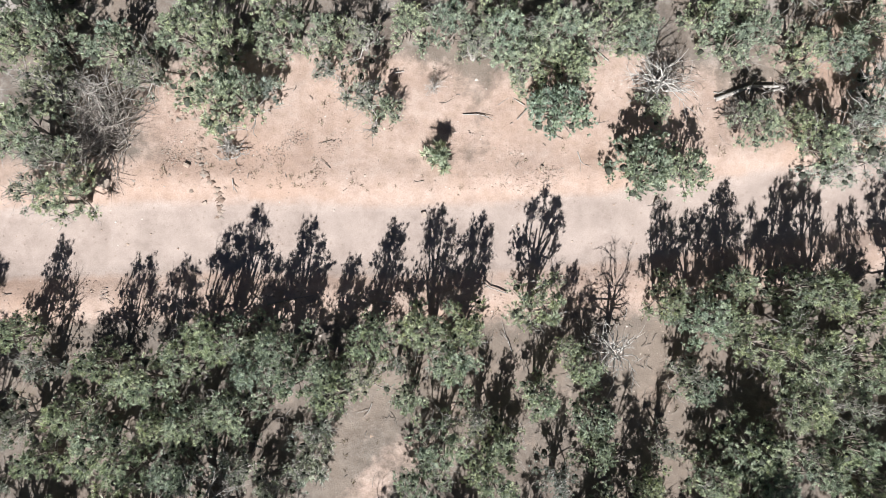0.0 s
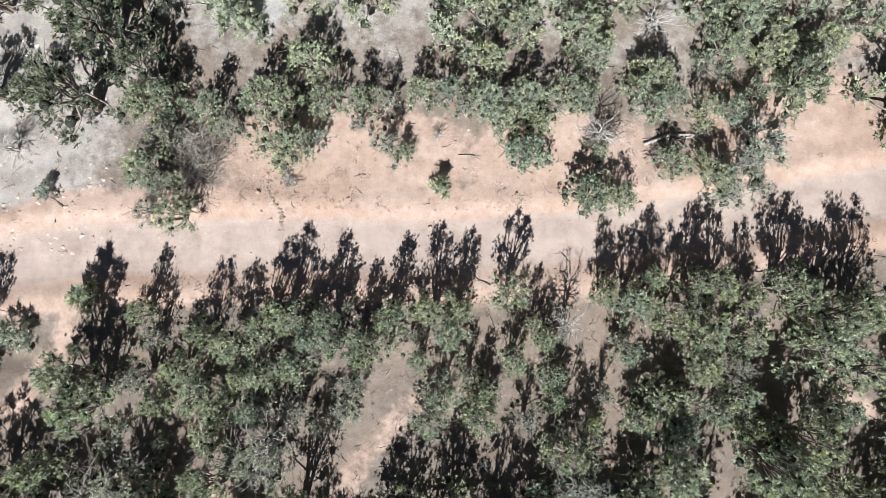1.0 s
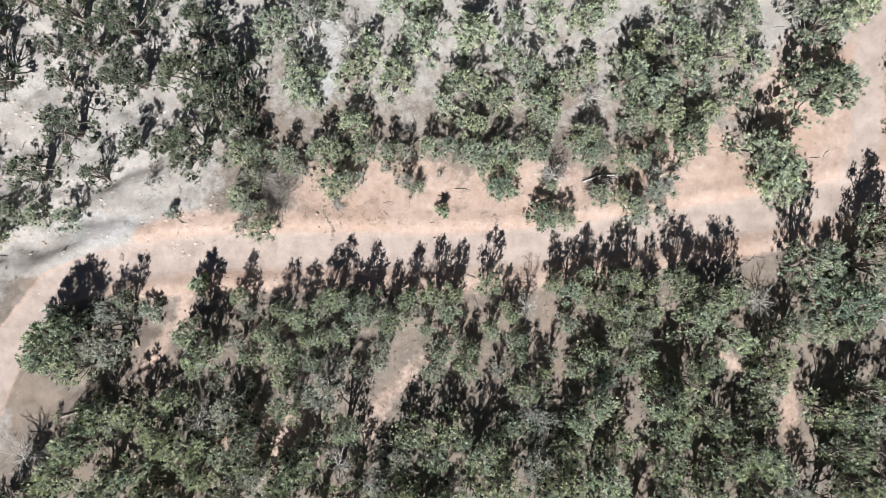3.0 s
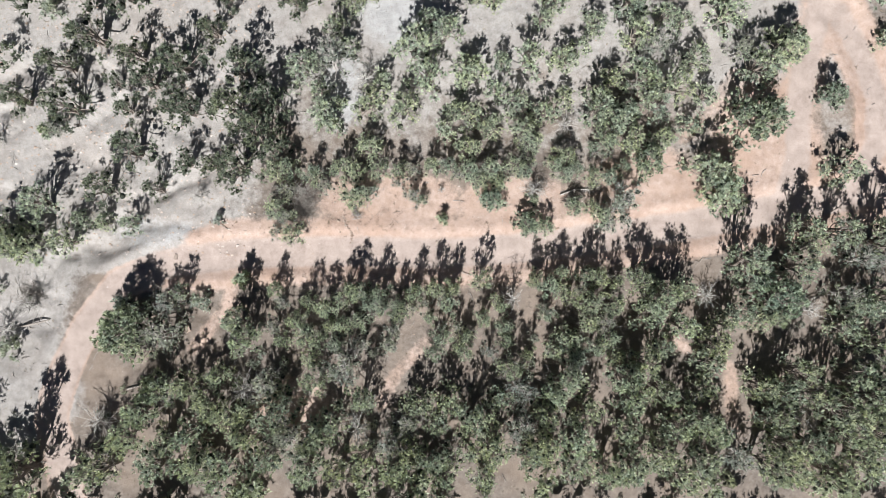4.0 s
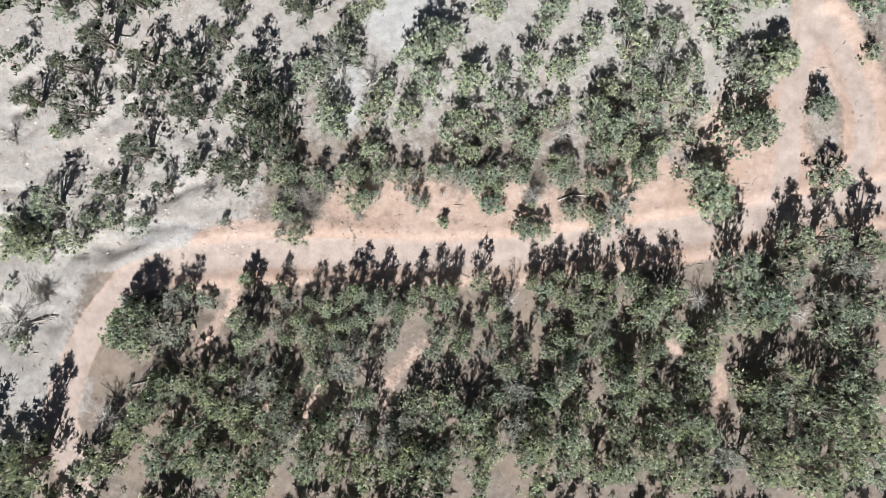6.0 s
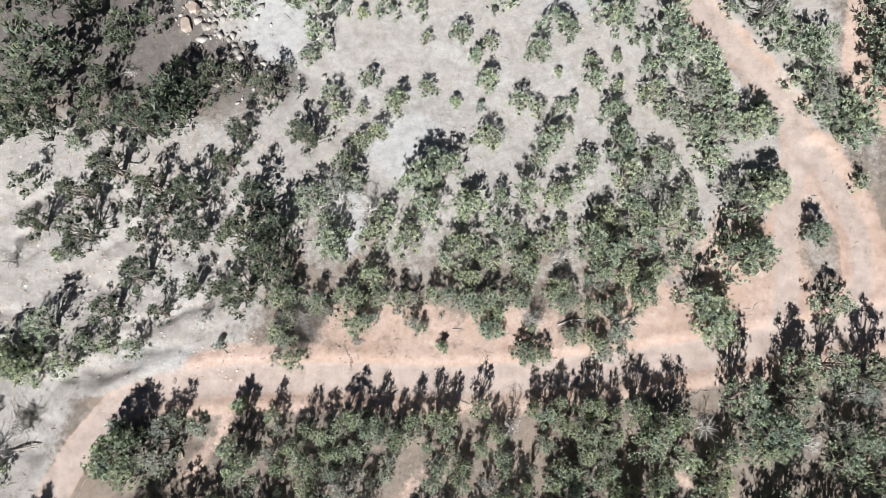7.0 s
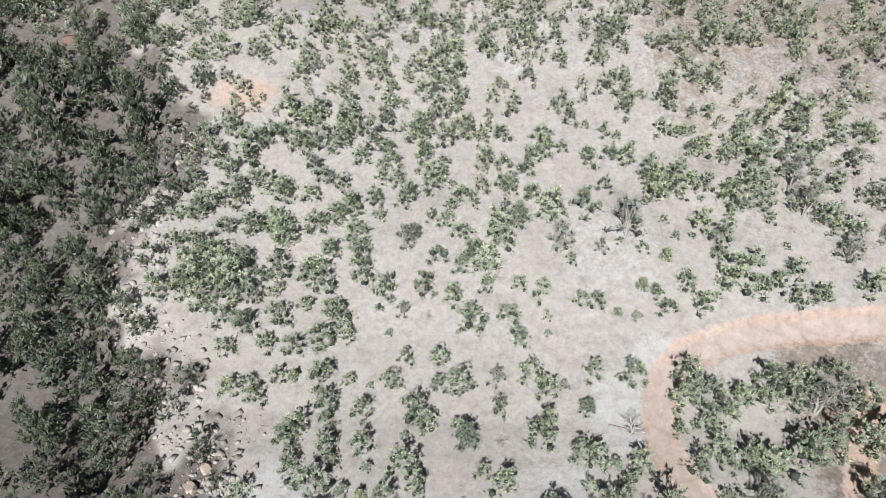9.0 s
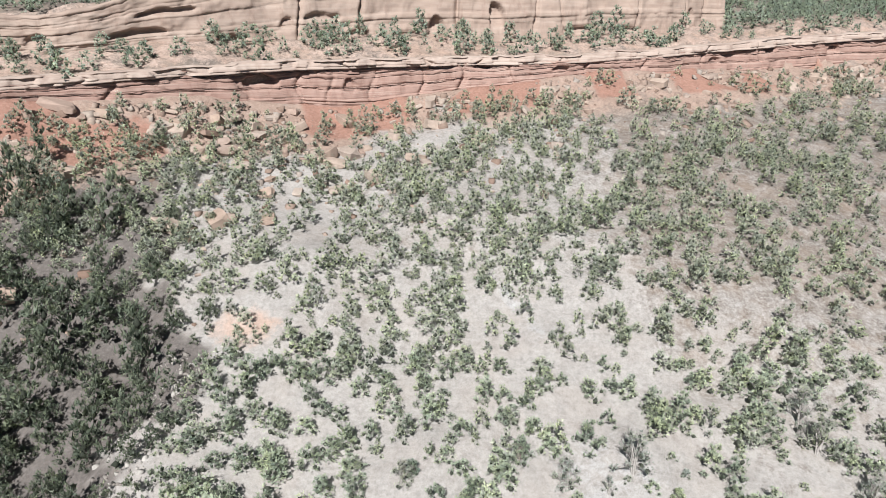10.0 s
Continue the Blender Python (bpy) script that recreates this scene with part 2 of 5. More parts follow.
def value_noise(x, y, scale, seed=0):
    """Smooth noise from -1 to 1 over metres."""
    g = LATTICES[seed % 8]
    x, y = np.asarray(x, float) / scale + 17.3 * seed, np.asarray(y, float) / scale + 9.1 * seed
    i, j = np.floor(x).astype(int), np.floor(y).astype(int)
    u, v = x - i, y - j
    u, v = u * u * (3 - 2 * u), v * v * (3 - 2 * v)
    a, b = g[i % 64, j % 64], g[(i + 1) % 64, j % 64]
    c, d = g[i % 64, (j + 1) % 64], g[(i + 1) % 64, (j + 1) % 64]
    return 2 * (a * (1 - u) * (1 - v) + b * u * (1 - v) + c * (1 - u) * v + d * u * v) - 1


def smooth(x, a, b):
    t = np.clip((np.asarray(x, float) - a) / (b - a), 0, 1)
    return t * t * (3 - 2 * t)


# ---------------------------------------------------------------- the lie of the land
# The red ledge: its line on the plan, its top and its foot.
LEDGE_X = [-420, -200, -108, -80, -50, -28, -5, 18, 40, 66, 94, 160, 260, 600]
LEDGE_Y = [60, 118, 162, 184, 206, 216, 224, 231, 237, 249, 264, 289, 330, 420]
LEDGE_TOP = [56, 58, 59.2, 59.6, 59.9, 59.9, 59.9, 60.2, 60.7, 61.8, 63.1, 66.5, 69, 74]
LEDGE_FOOT = [50, 53, 55.2, 51.5, 49, 47.6, 50.2, 53.2, 55.6, 55, 53.8, 56.3, 59, 64]
TERRACE, RISE = 26.0, 4.3               # how far the buff wall stands behind the ledge, and how much higher
WALL_X = [-420, -150, -115, -100, -70, -20, 60, 85, 98]
WALL_HIGH = [9, 9, 9, 11, 20, 30, 32, 28, 24]
WALL_END = 100.0
SLOPE_U = [-9, -0.14, 0, 0.08, 0.19, 0.42, 0.49, 0.69, 0.81, 0.925, 1, 9]
SLOPE_Z = [0, 0, 0.02, 0.085, 0.21, 0.49, 0.575, 0.72, 0.81, 0.905, 1, 1]

EDGE_Y = [0, 34, 42, 58, 70, 77, 91, 106, 125, 300]
EDGE_X = [-18, -21, -27, -37, -43, -50, -51, -49, -56, -90]
MAIN_ROAD = [(-40, -45), (-41.5, -33), (-43.0, -24.7), (-45.1, -16.8), (-44.0, -12.2), (-41.3, -6.2), (-37.9, -1.5), (-33.0, 1.0), (-24.3, 2.3), (-12.3, 2.8), (-0.2, 2.6),
             (7.9, 3.2), (17.9, 4.5), (28.0, 6.1), (36.8, 7.7), (42.9, 8.8), (52.9, 11.0), (70, 15), (100, 20)]
NORTH_ROAD = [(39.8, 8.7), (41.6, 13.8), (41.6, 19.3), (42.7, 26.3), (44.5, 32.6), (43.2, 38.1), (39.4, 42.9), (35.5, 47.9), (31.4, 53.1), (29.6, 59.5), (30.2, 65),
              (31.5, 69.5), (36, 73.5), (43.3, 76.1), (52.3, 77.9), (67.2, 79.1), (95, 82)]
EAST_LOOP = [(48.3, 10.2), (50.7, 16.1), (50.8, 20.9), (49.2, 26.4), (46.2, 31.9)]
SANDY_WASH = [(55.9, 36.1), (52.3, 44.1), (53.9, 52.9), (58.6, 61.4), (61.3, 66.3)]
BARE_STREAK = [(5.1, 137.5), (9.6, 129), (15.6, 119)]
FOOTPATHS = [[(-7.1, -15.0), (-5.2, -11.3), (-1.3, -7.3)], [(-28.9, -8.9), (-25.4, -4.5), (-24.5, -1.8)], [(28.3, 16.6), (32.1, 20.5), (34.1, 24.0)], [(33.7, -17.7), (33.4, -10.5), (26.7, -7.3)]]


def off_line(x, y, line):
    """The distance on the plan from a line."""
    x, y = np.asarray(x, float), np.asarray(y, float)
    best = np.full(np.broadcast(x, y).shape, 1e9)
    for (ax, ay), (bx, by) in zip(line, line[1:]):
        dx, dy = bx - ax, by - ay
        t = np.clip(((x - ax) * dx + (y - ay) * dy) / (dx * dx + dy * dy), 0, 1)
        best = np.minimum(best, np.hypot(x - ax - t * dx, y - ay - t * dy))
    return best


def west_of(x, y):
    """How far west of the broken edge of the clay flat."""
    return np.interp(y, EDGE_Y, EDGE_X) + 1.5 * value_noise(y, y, 7, 4) - x


def ground_height(x, y):
    x, y = np.asarray(x, float), np.asarray(y, float)
    ly, top, foot = np.interp(x, LEDGE_X, LEDGE_Y), np.interp(x, LEDGE_X, LEDGE_TOP), np.interp(x, LEDGE_X, LEDGE_FOOT)
    ly = np.maximum(ly, 140)
    u = (y - 62) / (ly - 62)
    z = foot * np.interp(u, SLOPE_U, SLOPE_Z)
    behind = y - ly
    z = z + (top - foot) * smooth(behind, 4.0, 8.0)
    z = z + RISE * smooth(behind, 6, TERRACE)
    wall = np.interp(x, WALL_X, WALL_HIGH) * (1 - smooth(x, WALL_END - 3, WALL_END + 1))
    z = z + wall * smooth(behind, TERRACE + 7, TERRACE + 12)
    z = z + 0.03 * np.maximum(behind - 30, 0) * (1 - np.clip(wall / 8, 0, 1)) + 0.08 * np.clip(behind - 60, 0, 900)
    rough = smooth(y, 58, 90)
    z = z + value_noise(x, y, 23, 1) * (0.35 + 1.3 * rough) + value_noise(x, y, 7, 2) * (0.16 + 0.45 * rough) + value_noise(x, y, 2.3, 3) * (0.05 + 0.14 * rough)
    # the wash in the west, lower than the clay flat
    z = z - 6.5 * smooth(west_of(x, y), -1, 11) * smooth(y, 30, 104) * (1 - smooth(y, 108, 152))
    # rills in the grey badland west of the road's bend
    u, v = 0.8 * x + 0.6 * y, 0.8 * y - 0.6 * x
    rill = 1 - np.abs(value_noise(u + 2.0 * value_noise(x, y, 5, 6), v, 7, 7))
    rill2 = 1 - np.abs(value_noise(x, y + 1.2 * value_noise(x, y, 3, 5), 3.4, 0))
    rill3 = 1 - np.abs(value_noise(x + 0.6 * value_noise(x, y, 2, 1), y, 1.7, 4))
    z = z - (1.0 * rill ** 5 + 0.5 * rill2 ** 4 + 0.22 * rill3 ** 3) * smooth(-x, 22, 32) * smooth(y, -16, -8) * (1 - smooth(y, 18, 30)) * smooth(off_line(x, y, MAIN_ROAD), 2.2, 5)
    # worn road beds, with low berms
    for line, half in ((MAIN_ROAD, 1.9), (NORTH_ROAD, 1.9), (EAST_LOOP, 1.6)):
        d = off_line(x, y, line)
        z = z - 0.22 * (1 - smooth(d, half * 0.8, half + 0.7)) + 0.10 * np.exp(-((d - half - 1.0) / 0.5) ** 2)
    return z


def height_at(x, y):
    return float(ground_height(np.array([x]), np.array([y]))[0])


def spread(*stretches):
    """Grid lines from (start, end, step) stretches."""
    return np.unique(np.round(np.concatenate([np.arange(a, b, s) for a, b, s in stretches]), 3))


def build_ground():
    gx = spread((-3000, -500, 250), (-500, -150, 25), (-150, -66, 2.5), (-66, 66, 0.5), (66, 170, 2.5), (170, 500, 25), (500, 3001, 250))
    gy = spread((-3000, -300, 300), (-300, -60, 20), (-60, -38, 2), (-38, 82, 0.5), (82, 250, 1.5), (250, 420, 6), (420, 900, 30), (900, 3301, 300))
    x, y = np.meshgrid(gx, gy)
    z = ground_height(x, y)
    # fine lumps, where the sheet is fine enough to hold them
    near = (1 - smooth(np.abs(x), 60, 66)) * smooth(y, -38, -34) * (1 - smooth(y, 78, 82))
    z = z + near * 0.05 * value_noise(x, y, 0.9, 5)
    nx, ny = len(gx), len(gy)
    idx = np.arange(nx * ny).reshape(ny, nx)
    faces = np.stack([idx[:-1, :-1], idx[:-1, 1:], idx[1:, 1:], idx[1:, :-1]], -1).reshape(-1, 4)
    me = mesh_of("ground", np.stack([x, y, z], -1).reshape(-1, 3), faces, SOIL)
    x, y = x.ravel(), y.ravel()
    me.shade_smooth()

    def blob(cx, cy, rx, ry):
        return np.clip(1.5 - np.hypot((x - cx) / rx, (y - cy) / ry), 0, 1)

    main, north, loop = off_line(x, y, MAIN_ROAD), off_line(x, y, NORTH_ROAD), off_line(x, y, EAST_LOOP)
    west = smooth(-x, 26, 36)
    road = np.maximum.reduce([1 - smooth(main, 1.2, 2.3), 0.85 * (1 - smooth(north, 1.0, 2.2)), 0.8 * (1 - smooth(loop, 0.9, 2.0))])
    red = np.maximum.reduce([1 - smooth(main, 2.5 - 1.3 * west, 5.5 - 2.8 * west), 0.6 * (1 - smooth(north, 2.0, 4.0)), 1 - smooth(loop, 2.0, 4.5), 1 - smooth(off_line(x, y, SANDY_WASH), 1.0, 3.0),
                             blob(-6, 8.5, 9, 3.4), blob(8, 8, 7, 4), blob(24, 10, 7, 5), blob(38, 15, 7, 9), 0.62 * blob(-40.5, 118, 8, 5), 0.9 * blob(-17, -15, 5, 3), 0.3 * blob(5, -5, 26, 4)])
    for line in FOOTPATHS:
        red = np.maximum(red, 0.55 * (1 - smooth(off_line(x, y, line), 0.4, 1.8)))
    red = red * (1 - 0.8 * blob(46.4, 18.3, 1.6, 4.6))
    road = road * (1 - 0.8 * blob(46.4, 18.3, 1.6, 4.6))
    red = red * (1 - 0.9 * smooth(-x, 26, 34) * smooth(y, 0.5, 3.5) * (1 - smooth(y, 60, 90)))
    wobble = 4.0 * value_noise(x, y, 9, 5) + 2.0 * value_noise(x, y, 3.5, 6)
    clay = (0.35 + 0.65 * smooth(y + wobble, 14, 34)) * smooth(y + wobble, 6, 14) * (1 - 0.35 * smooth(y + 2 * wobble, 100, 150)) * (1 - 0.6 * smooth(x, 44, 52) * (1 - smooth(y, 76, 84)))
    clay = clay * (1 - 0.35 * smooth(x + wobble, 22, 50) * smooth(y + wobble, 74, 96))
    clay = np.maximum(clay, smooth(-x + wobble, 16, 29) * smooth(y + 0.3 * wobble + 4.5 * west, 2.5, 6))
    clay = np.maximum(clay, smooth(-x + 0.5 * wobble, 39, 46) * smooth(y + wobble, -26, -14))
    clay = clay * (1 - 0.9 * smooth(west_of(x, y) + 1.5 * wobble, -8, 14) * smooth(y, 28, 40) * (1 - smooth(y, 150, 190)))
    # Pale clay patches; the blob at (24, 90) paints the glare opposite the sun.
    pale = np.maximum.reduce([0.8 * blob(-5, 31.5, 6, 5), 0.75 * blob(-22.7, 47.5, 5, 9), 0.8 * blob(25, 64, 5, 7), 0.6 * blob(16, 53, 6, 4), 0.55 * blob(-34, 4.8, 7, 2.2), blob(31, 71, 4, 5), 0.42 * blob(24, 90, 12, 12), 0.7 * blob(-12, 22, 3, 6), 0.36 * blob(2, 40, 26, 19)])
    # Where the wash floor's shade is painted, fading out up the slope.
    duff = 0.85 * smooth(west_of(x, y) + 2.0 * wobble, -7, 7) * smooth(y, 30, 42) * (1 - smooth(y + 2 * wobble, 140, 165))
    pale = np.maximum(pale, 0.45 * (1 - smooth(off_line(x, y, BARE_STREAK), 0.8, 3.0)))
    ly = np.maximum(np.interp(x, LEDGE_X, LEDGE_Y), 140)
    front = ly - y
    reach = np.interp(x, [-120, -20, 40, 160], [40, 26, 24, 30])
    talus = smooth(reach + 12 - front, 0, 26) * (0.8 + 0.4 * value_noise(x, y, 9, 3)) * (1 - smooth(-front, 4, 9))
    apron = smooth(reach - 4 - front, 0, 12) * smooth(value_noise(x, y, 14, 6), -0.1, 0.35) * (1 - smooth(-front, 4, 9))
    clay = clay * (1 - 0.8 * smooth(-front, 3, 8))
    red = np.maximum(red, 0.55 * smooth(-front, 4, 9) * (1 - smooth(-front, 30, 60)))
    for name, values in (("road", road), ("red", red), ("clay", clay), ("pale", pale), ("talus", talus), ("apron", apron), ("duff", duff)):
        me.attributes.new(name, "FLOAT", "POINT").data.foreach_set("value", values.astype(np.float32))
    return tagged(new("ground", me), "dry pinkish sand and pale clay ground with a worn dirt road", "ground", kind="structure")


build_ground()

# ---------------------------------------------------------------- cliffs


def cliff_face(name, label, mat, start, end, step, foot, top, line, back, beds, relief, lean, seed, cracks=(), rise=0.45, blocky=0.5, bulge=0.6, caves=(), groove=0.7):
    """A rock wall along the ledge's line: beds of uneven depth, broken by joints. foot and top: heights over x."""
    rng = np.random.RandomState(seed)
    xs = np.arange(start, end, step)
    ys = np.array([line(v) for v in xs]) + back
    ys = ys + 1.7 * value_noise(xs, xs * 0 + back, 13, 3) + 0.8 * value_noise(xs, xs * 0 + back, 4.5, 5)
    tx, ty = np.gradient(xs), np.gradient(ys)
    length = np.hypot(tx, ty)
    nx, ny = ty / length, -tx / length
    along = np.cumsum(length)
    low, high = np.array([foot(v) for v in xs]) - 1.5, np.array([top(v) for v in xs])
    high = high + 0.6 * value_noise(xs, xs * 0, 9, seed) + 0.25 * value_noise(xs, xs * 0, 1.7, seed + 1)
    tall = float(np.median(high - low))
    levels = np.concatenate([[0], np.sort(rng.rand(beds - 1)) * 0.92 + 0.04, [1]])
    rows = []
    for k in range(beds):
        a, b = levels[k], levels[k + 1]
        count = max(3, int((b - a) * tall / rise) + 2)
        depth = relief * (rng.rand() - 0.45)
        cell = 1.8 + 5.0 * rng.rand()
        for j in range(count):
            t = j / (count - 1)
            v = a + (b - a) * (0.02 + 0.96 * t)
            h = v * tall
            bend = 0.8 * value_noise(along, along * 0 + h, 7, k)
            shift = np.floor(along / cell + 5 * k + bend).astype(int)
            blocks = (LATTICES[k % 8][shift % 64, (k * 7) % 64] - 0.5) * relief * blocky
            wave = value_noise(along, along * 0 + h * 1.2, 12, seed) * bulge + value_noise(along, along * 0 + h, 4.5, seed + 1) * bulge * 0.5
            wave = wave + value_noise(along, along * 0 + h, 1.4, seed + 2) * bulge * 0.22
            here = depth * (0.55 + 0.8 * value_noise(along, along * 0 + 50 * k, 16, k + 1))
            edge = groove * relief * (abs(2 * t - 1) > 0.93)
            rows.append((v, here + blocks + wave - edge))
    for at, width, deep in cracks:
        rows = [(v, o - deep * (0.35 + 0.65 * math.sin(math.pi * min(1, v * 0.9 + 0.1))) * np.exp(-((xs - at - 1.2 * math.sin(v * 5 + at)) / width) ** 2)) for v, o in rows]
    for at, level, half, tall_by, deep in caves:
        ragged = 1 + 0.25 * value_noise(xs, xs * 0 + at, 2.2, 3)
        rows = [(v, o - deep * smooth(1.1 * ragged - np.hypot((xs - at) / half, (v - level) / tall_by), 0, 0.3) * smooth(v, level - tall_by, level + 0.4 * tall_by)) for v, o in rows]
    verts = []
    for v, out in rows:
        o = out - lean * v * (high - low)
        sag = v + 0.03 * (1 - abs(2 * v - 1)) * value_noise(along, along * 0 + 9 * v, 14, seed)
        verts.append(np.stack([xs + nx * o, ys + ny * o, low + sag * (high - low)], -1))
    # over the top, back into the hill
    for reach, drop in ((-1.5, 0.1), (-5.0, -0.4), (-11.0, -1.6)):
        o = rows[-1][1] - lean * (high - low) + reach
        verts.append(np.stack([xs + nx * o, ys + ny * o, high + drop + 0.15 * value_noise(xs, ys, 2.5, 4)], -1))
    n, m = len(xs), len(verts)
    idx = np.arange(n * m).reshape(m, n)
    faces = np.stack([idx[:-1, :-1], idx[:-1, 1:], idx[1:, 1:], idx[1:, :-1]], -1).reshape(-1, 4)
    return tagged(new(name, mesh_of(name, np.concatenate(verts), faces, mat)), label, "cliff", kind="structure")


def ledge_line(x):
    return max(float(np.interp(x, LEDGE_X, LEDGE_Y)), 140.0)


def over(values):
    return lambda x: float(np.interp(x, LEDGE_X, values))


cliff_face("cliff_red_ledge", "banded red sandstone ledge above a stony slope", REDROCK, -190, 330, 0.5, over(LEDGE_FOOT), lambda x: over(LEDGE_TOP)(x) - 1.2, ledge_line, 0.0, 15, 0.6, 0.22, 11,
           [(-1.5, 0.8, 1.6), (60, 0.6, 1.2), (108, 0.6, 1.5), (-40, 0.4, 0.8), (-28, 0.4, 0.8), (132, 0.5, 1.2), (-48, 0.5, 1.4), (14, 0.4, 1.2), (40, 0.5, 1.4), (84, 0.4, 1.3), (-14, 0.4, 1.4), (-90, 0.5, 1.2), (-62, 0.4, 1.0)], 0.3, 0.8, 0.45,
           [(-57, 0.62, 4.5, 0.24, 3.0), (-7, 0.9, 4.0, 0.12, 2.6), (5, 0.88, 3.0, 0.16, 2.8), (-70, 0.93, 6.0, 0.06, 2.2), (16, 0.95, 10.0, 0.06, 2.4), (60, 0.95, 11.0, 0.06, 2.4), (-24, 0.95, 6.0, 0.07, 2.0), (112, 0.8, 2.5, 0.15, 2.0), (-110, 0.94, 14.0, 0.05, 2.2), (-34, 0.5, 2.2, 0.2, 1.6), (30, 0.55, 3.0, 0.2, 1.6), (88, 0.5, 2.6, 0.2, 1.6), (140, 0.55, 3.0, 0.2, 1.8)], 0.45)
cliff_face("cliff_cap_rock", "pale overhanging cap rock along the red ledge", CAPROCK, -190, 330, 0.4, lambda x: over(LEDGE_TOP)(x) - 0.6, lambda x: over(LEDGE_TOP)(x) + 0.5, ledge_line, 0.9, 3, 0.7, 0.5, 5,
           [(-12, 1.0, 1.5), (4, 0.8, 1.4), (-75, 0.9, 1.2), (30, 0.5, 1.0), (85, 0.6, 1.2), (-36, 0.5, 1.2), (-95, 0.5, 1.2)], 0.3, 1.8, 0.9, (), 0.35)
cliff_face("cliff_buff_wall", "smooth buff sandstone wall with dark vertical cracks", BUFFROCK, -190, WALL_END, 0.5, lambda x: over(LEDGE_TOP)(x) + RISE, lambda x: over(LEDGE_TOP)(x) + RISE + float(np.interp(x, WALL_X, WALL_HIGH)),
           ledge_line, TERRACE, 8, 0.55, 0.18, 23, [(-52, 0.4, 2.0), (-34, 0.35, 3.0), (-3, 0.6, 3.0), (24, 0.4, 2.0), (34, 0.3, 1.6), (62, 0.3, 3.0), (82, 0.3, 2.5), (92, 0.3, 1.5)], 0.6, 0.3, 1.0,
           [(-11, 0.14, 3.0, 0.13, 3.5), (10, 0.24, 2.6, 0.16, 3.5), (-56, 0.25, 2.4, 0.10, 1.5), (-36, 0.1, 3.0, 0.05, 2.0), (58, 0.08, 6.0, 0.03, 2.0), (-112, 0.35, 3.0, 0.2, 2.0), (-128, 0.5, 5.0, 0.12, 2.0), (85, 0.2, 1.5, 0.12, 2.0), (-46, 0.3, 5.0, 0.08, 1.6), (-92, 0.3, 6.0, 0.10, 2.2), (-84, 0.6, 7.0, 0.07, 2.0), (-70, 0.12, 4.0, 0.07, 2.2), (-20, 0.08, 5.0, 0.04, 1.8), (40, 0.1, 7.0, 0.04, 2.0)], 0.3)

# ---------------------------------------------------------------- trees


def crown_lobes(rng, width, height, lobes, open_at=0.3):
    """Centres and radii of the clumps that a crown is made of: uneven in size, reach and level."""
    out = []
    squeeze, turn = 0.78 + 0.22 * rng.rand(), rng.rand() * 6.283
    for k in range(lobes):
        w = 2 * math.pi * (k * 0.382 + 0.16 * rng.rand())
        level = (k + rng.rand()) / lobes
        reach = width * 0.5 * (1 - 0.72 * level ** 1.7) * (0.30 + 0.62 * rng.rand() ** 0.7)
        size = width * (0.075 + 0.085 * rng.rand()) * (1.1 - 0.3 * level)
        a, b = math.cos(w) * reach, math.sin(w) * reach * squeeze
        out.append((a * math.cos(turn) - b * math.sin(turn), a * math.sin(turn) + b * math.cos(turn), height * (open_at + (0.92 - open_at) * level) - size * 0.3, size))
    return np.array(out)


def crown_cloud(rng, lobes, tufts_each, leaves_each, long, wide, flat=1.25):
    """Tufts over each clump: slim pointed sprays that splay from one twig. Gives verts, faces and each tuft's tone."""
    base, axis = [], []
    for x, y, z, r in lobes:
        v = rng.normal(0, 1, (tufts_each, 3))
        v[:, 2] = np.abs(v[:, 2]) * 1.1 - 0.4
        v /= np.linalg.norm(v, axis=1, keepdims=True)
        base.append(np.array([x, y, z]) + v * r * (0.35 + 0.75 * rng.rand(tufts_each, 1)) * np.array([1, 1, flat]))
        axis.append(v + np.array([0, 0, 0.55]))
    base, axis = np.concatenate(base), np.concatenate(axis)
    count = len(base) * leaves_each
    tone = np.repeat(np.clip(0.5 + 0.28 * rng.normal(0, 1, len(base)), 0, 1), leaves_each)
    c = np.repeat(base, leaves_each, 0) + rng.normal(0, long * 0.22, (count, 3))
    d = np.repeat(axis, leaves_each, 0) + rng.normal(0, 0.62, (count, 3))
    d /= np.linalg.norm(d, axis=1, keepdims=True)
    side = np.cross(d, np.array([0, -0.35, 1.0]) + rng.normal(0, 0.65, (count, 3)))
    side /= np.linalg.norm(side, axis=1, keepdims=True) + 1e-9
    ln = long * (0.55 + 0.9 * rng.rand(count, 1))
    wd = wide * (0.6 + 0.8 * rng.rand(count, 1))
    verts = np.stack([c + side * wd * 0.5, c + d * ln * 0.25 - side * wd * 0.5, c + d * ln], 1).reshape(-1, 3)
    return verts, np.arange(count * 3).reshape(-1, 3), tone


OCTA = np.array([(1, 0.3, 0), (-0.3, 1, 0), (-1, -0.2, 0), (0.2, -1, 0), (0.1, 0, 1.1), (0, 0, -0.8)])
OCTA_FACES = np.array([(0, 1, 4), (1, 2, 4), (2, 3, 4), (3, 0, 4), (1, 0, 5), (2, 1, 5), (3, 2, 5), (0, 3, 5)])
GOLD = (1 + 5 ** 0.5) / 2
ICO = np.array([(-1, GOLD, 0), (1, GOLD, 0), (-1, -GOLD, 0), (1, -GOLD, 0), (0, -1, GOLD), (0, 1, GOLD), (0, -1, -GOLD), (0, 1, -GOLD), (GOLD, 0, -1), (GOLD, 0, 1), (-GOLD, 0, -1), (-GOLD, 0, 1)]) / math.hypot(1, GOLD)
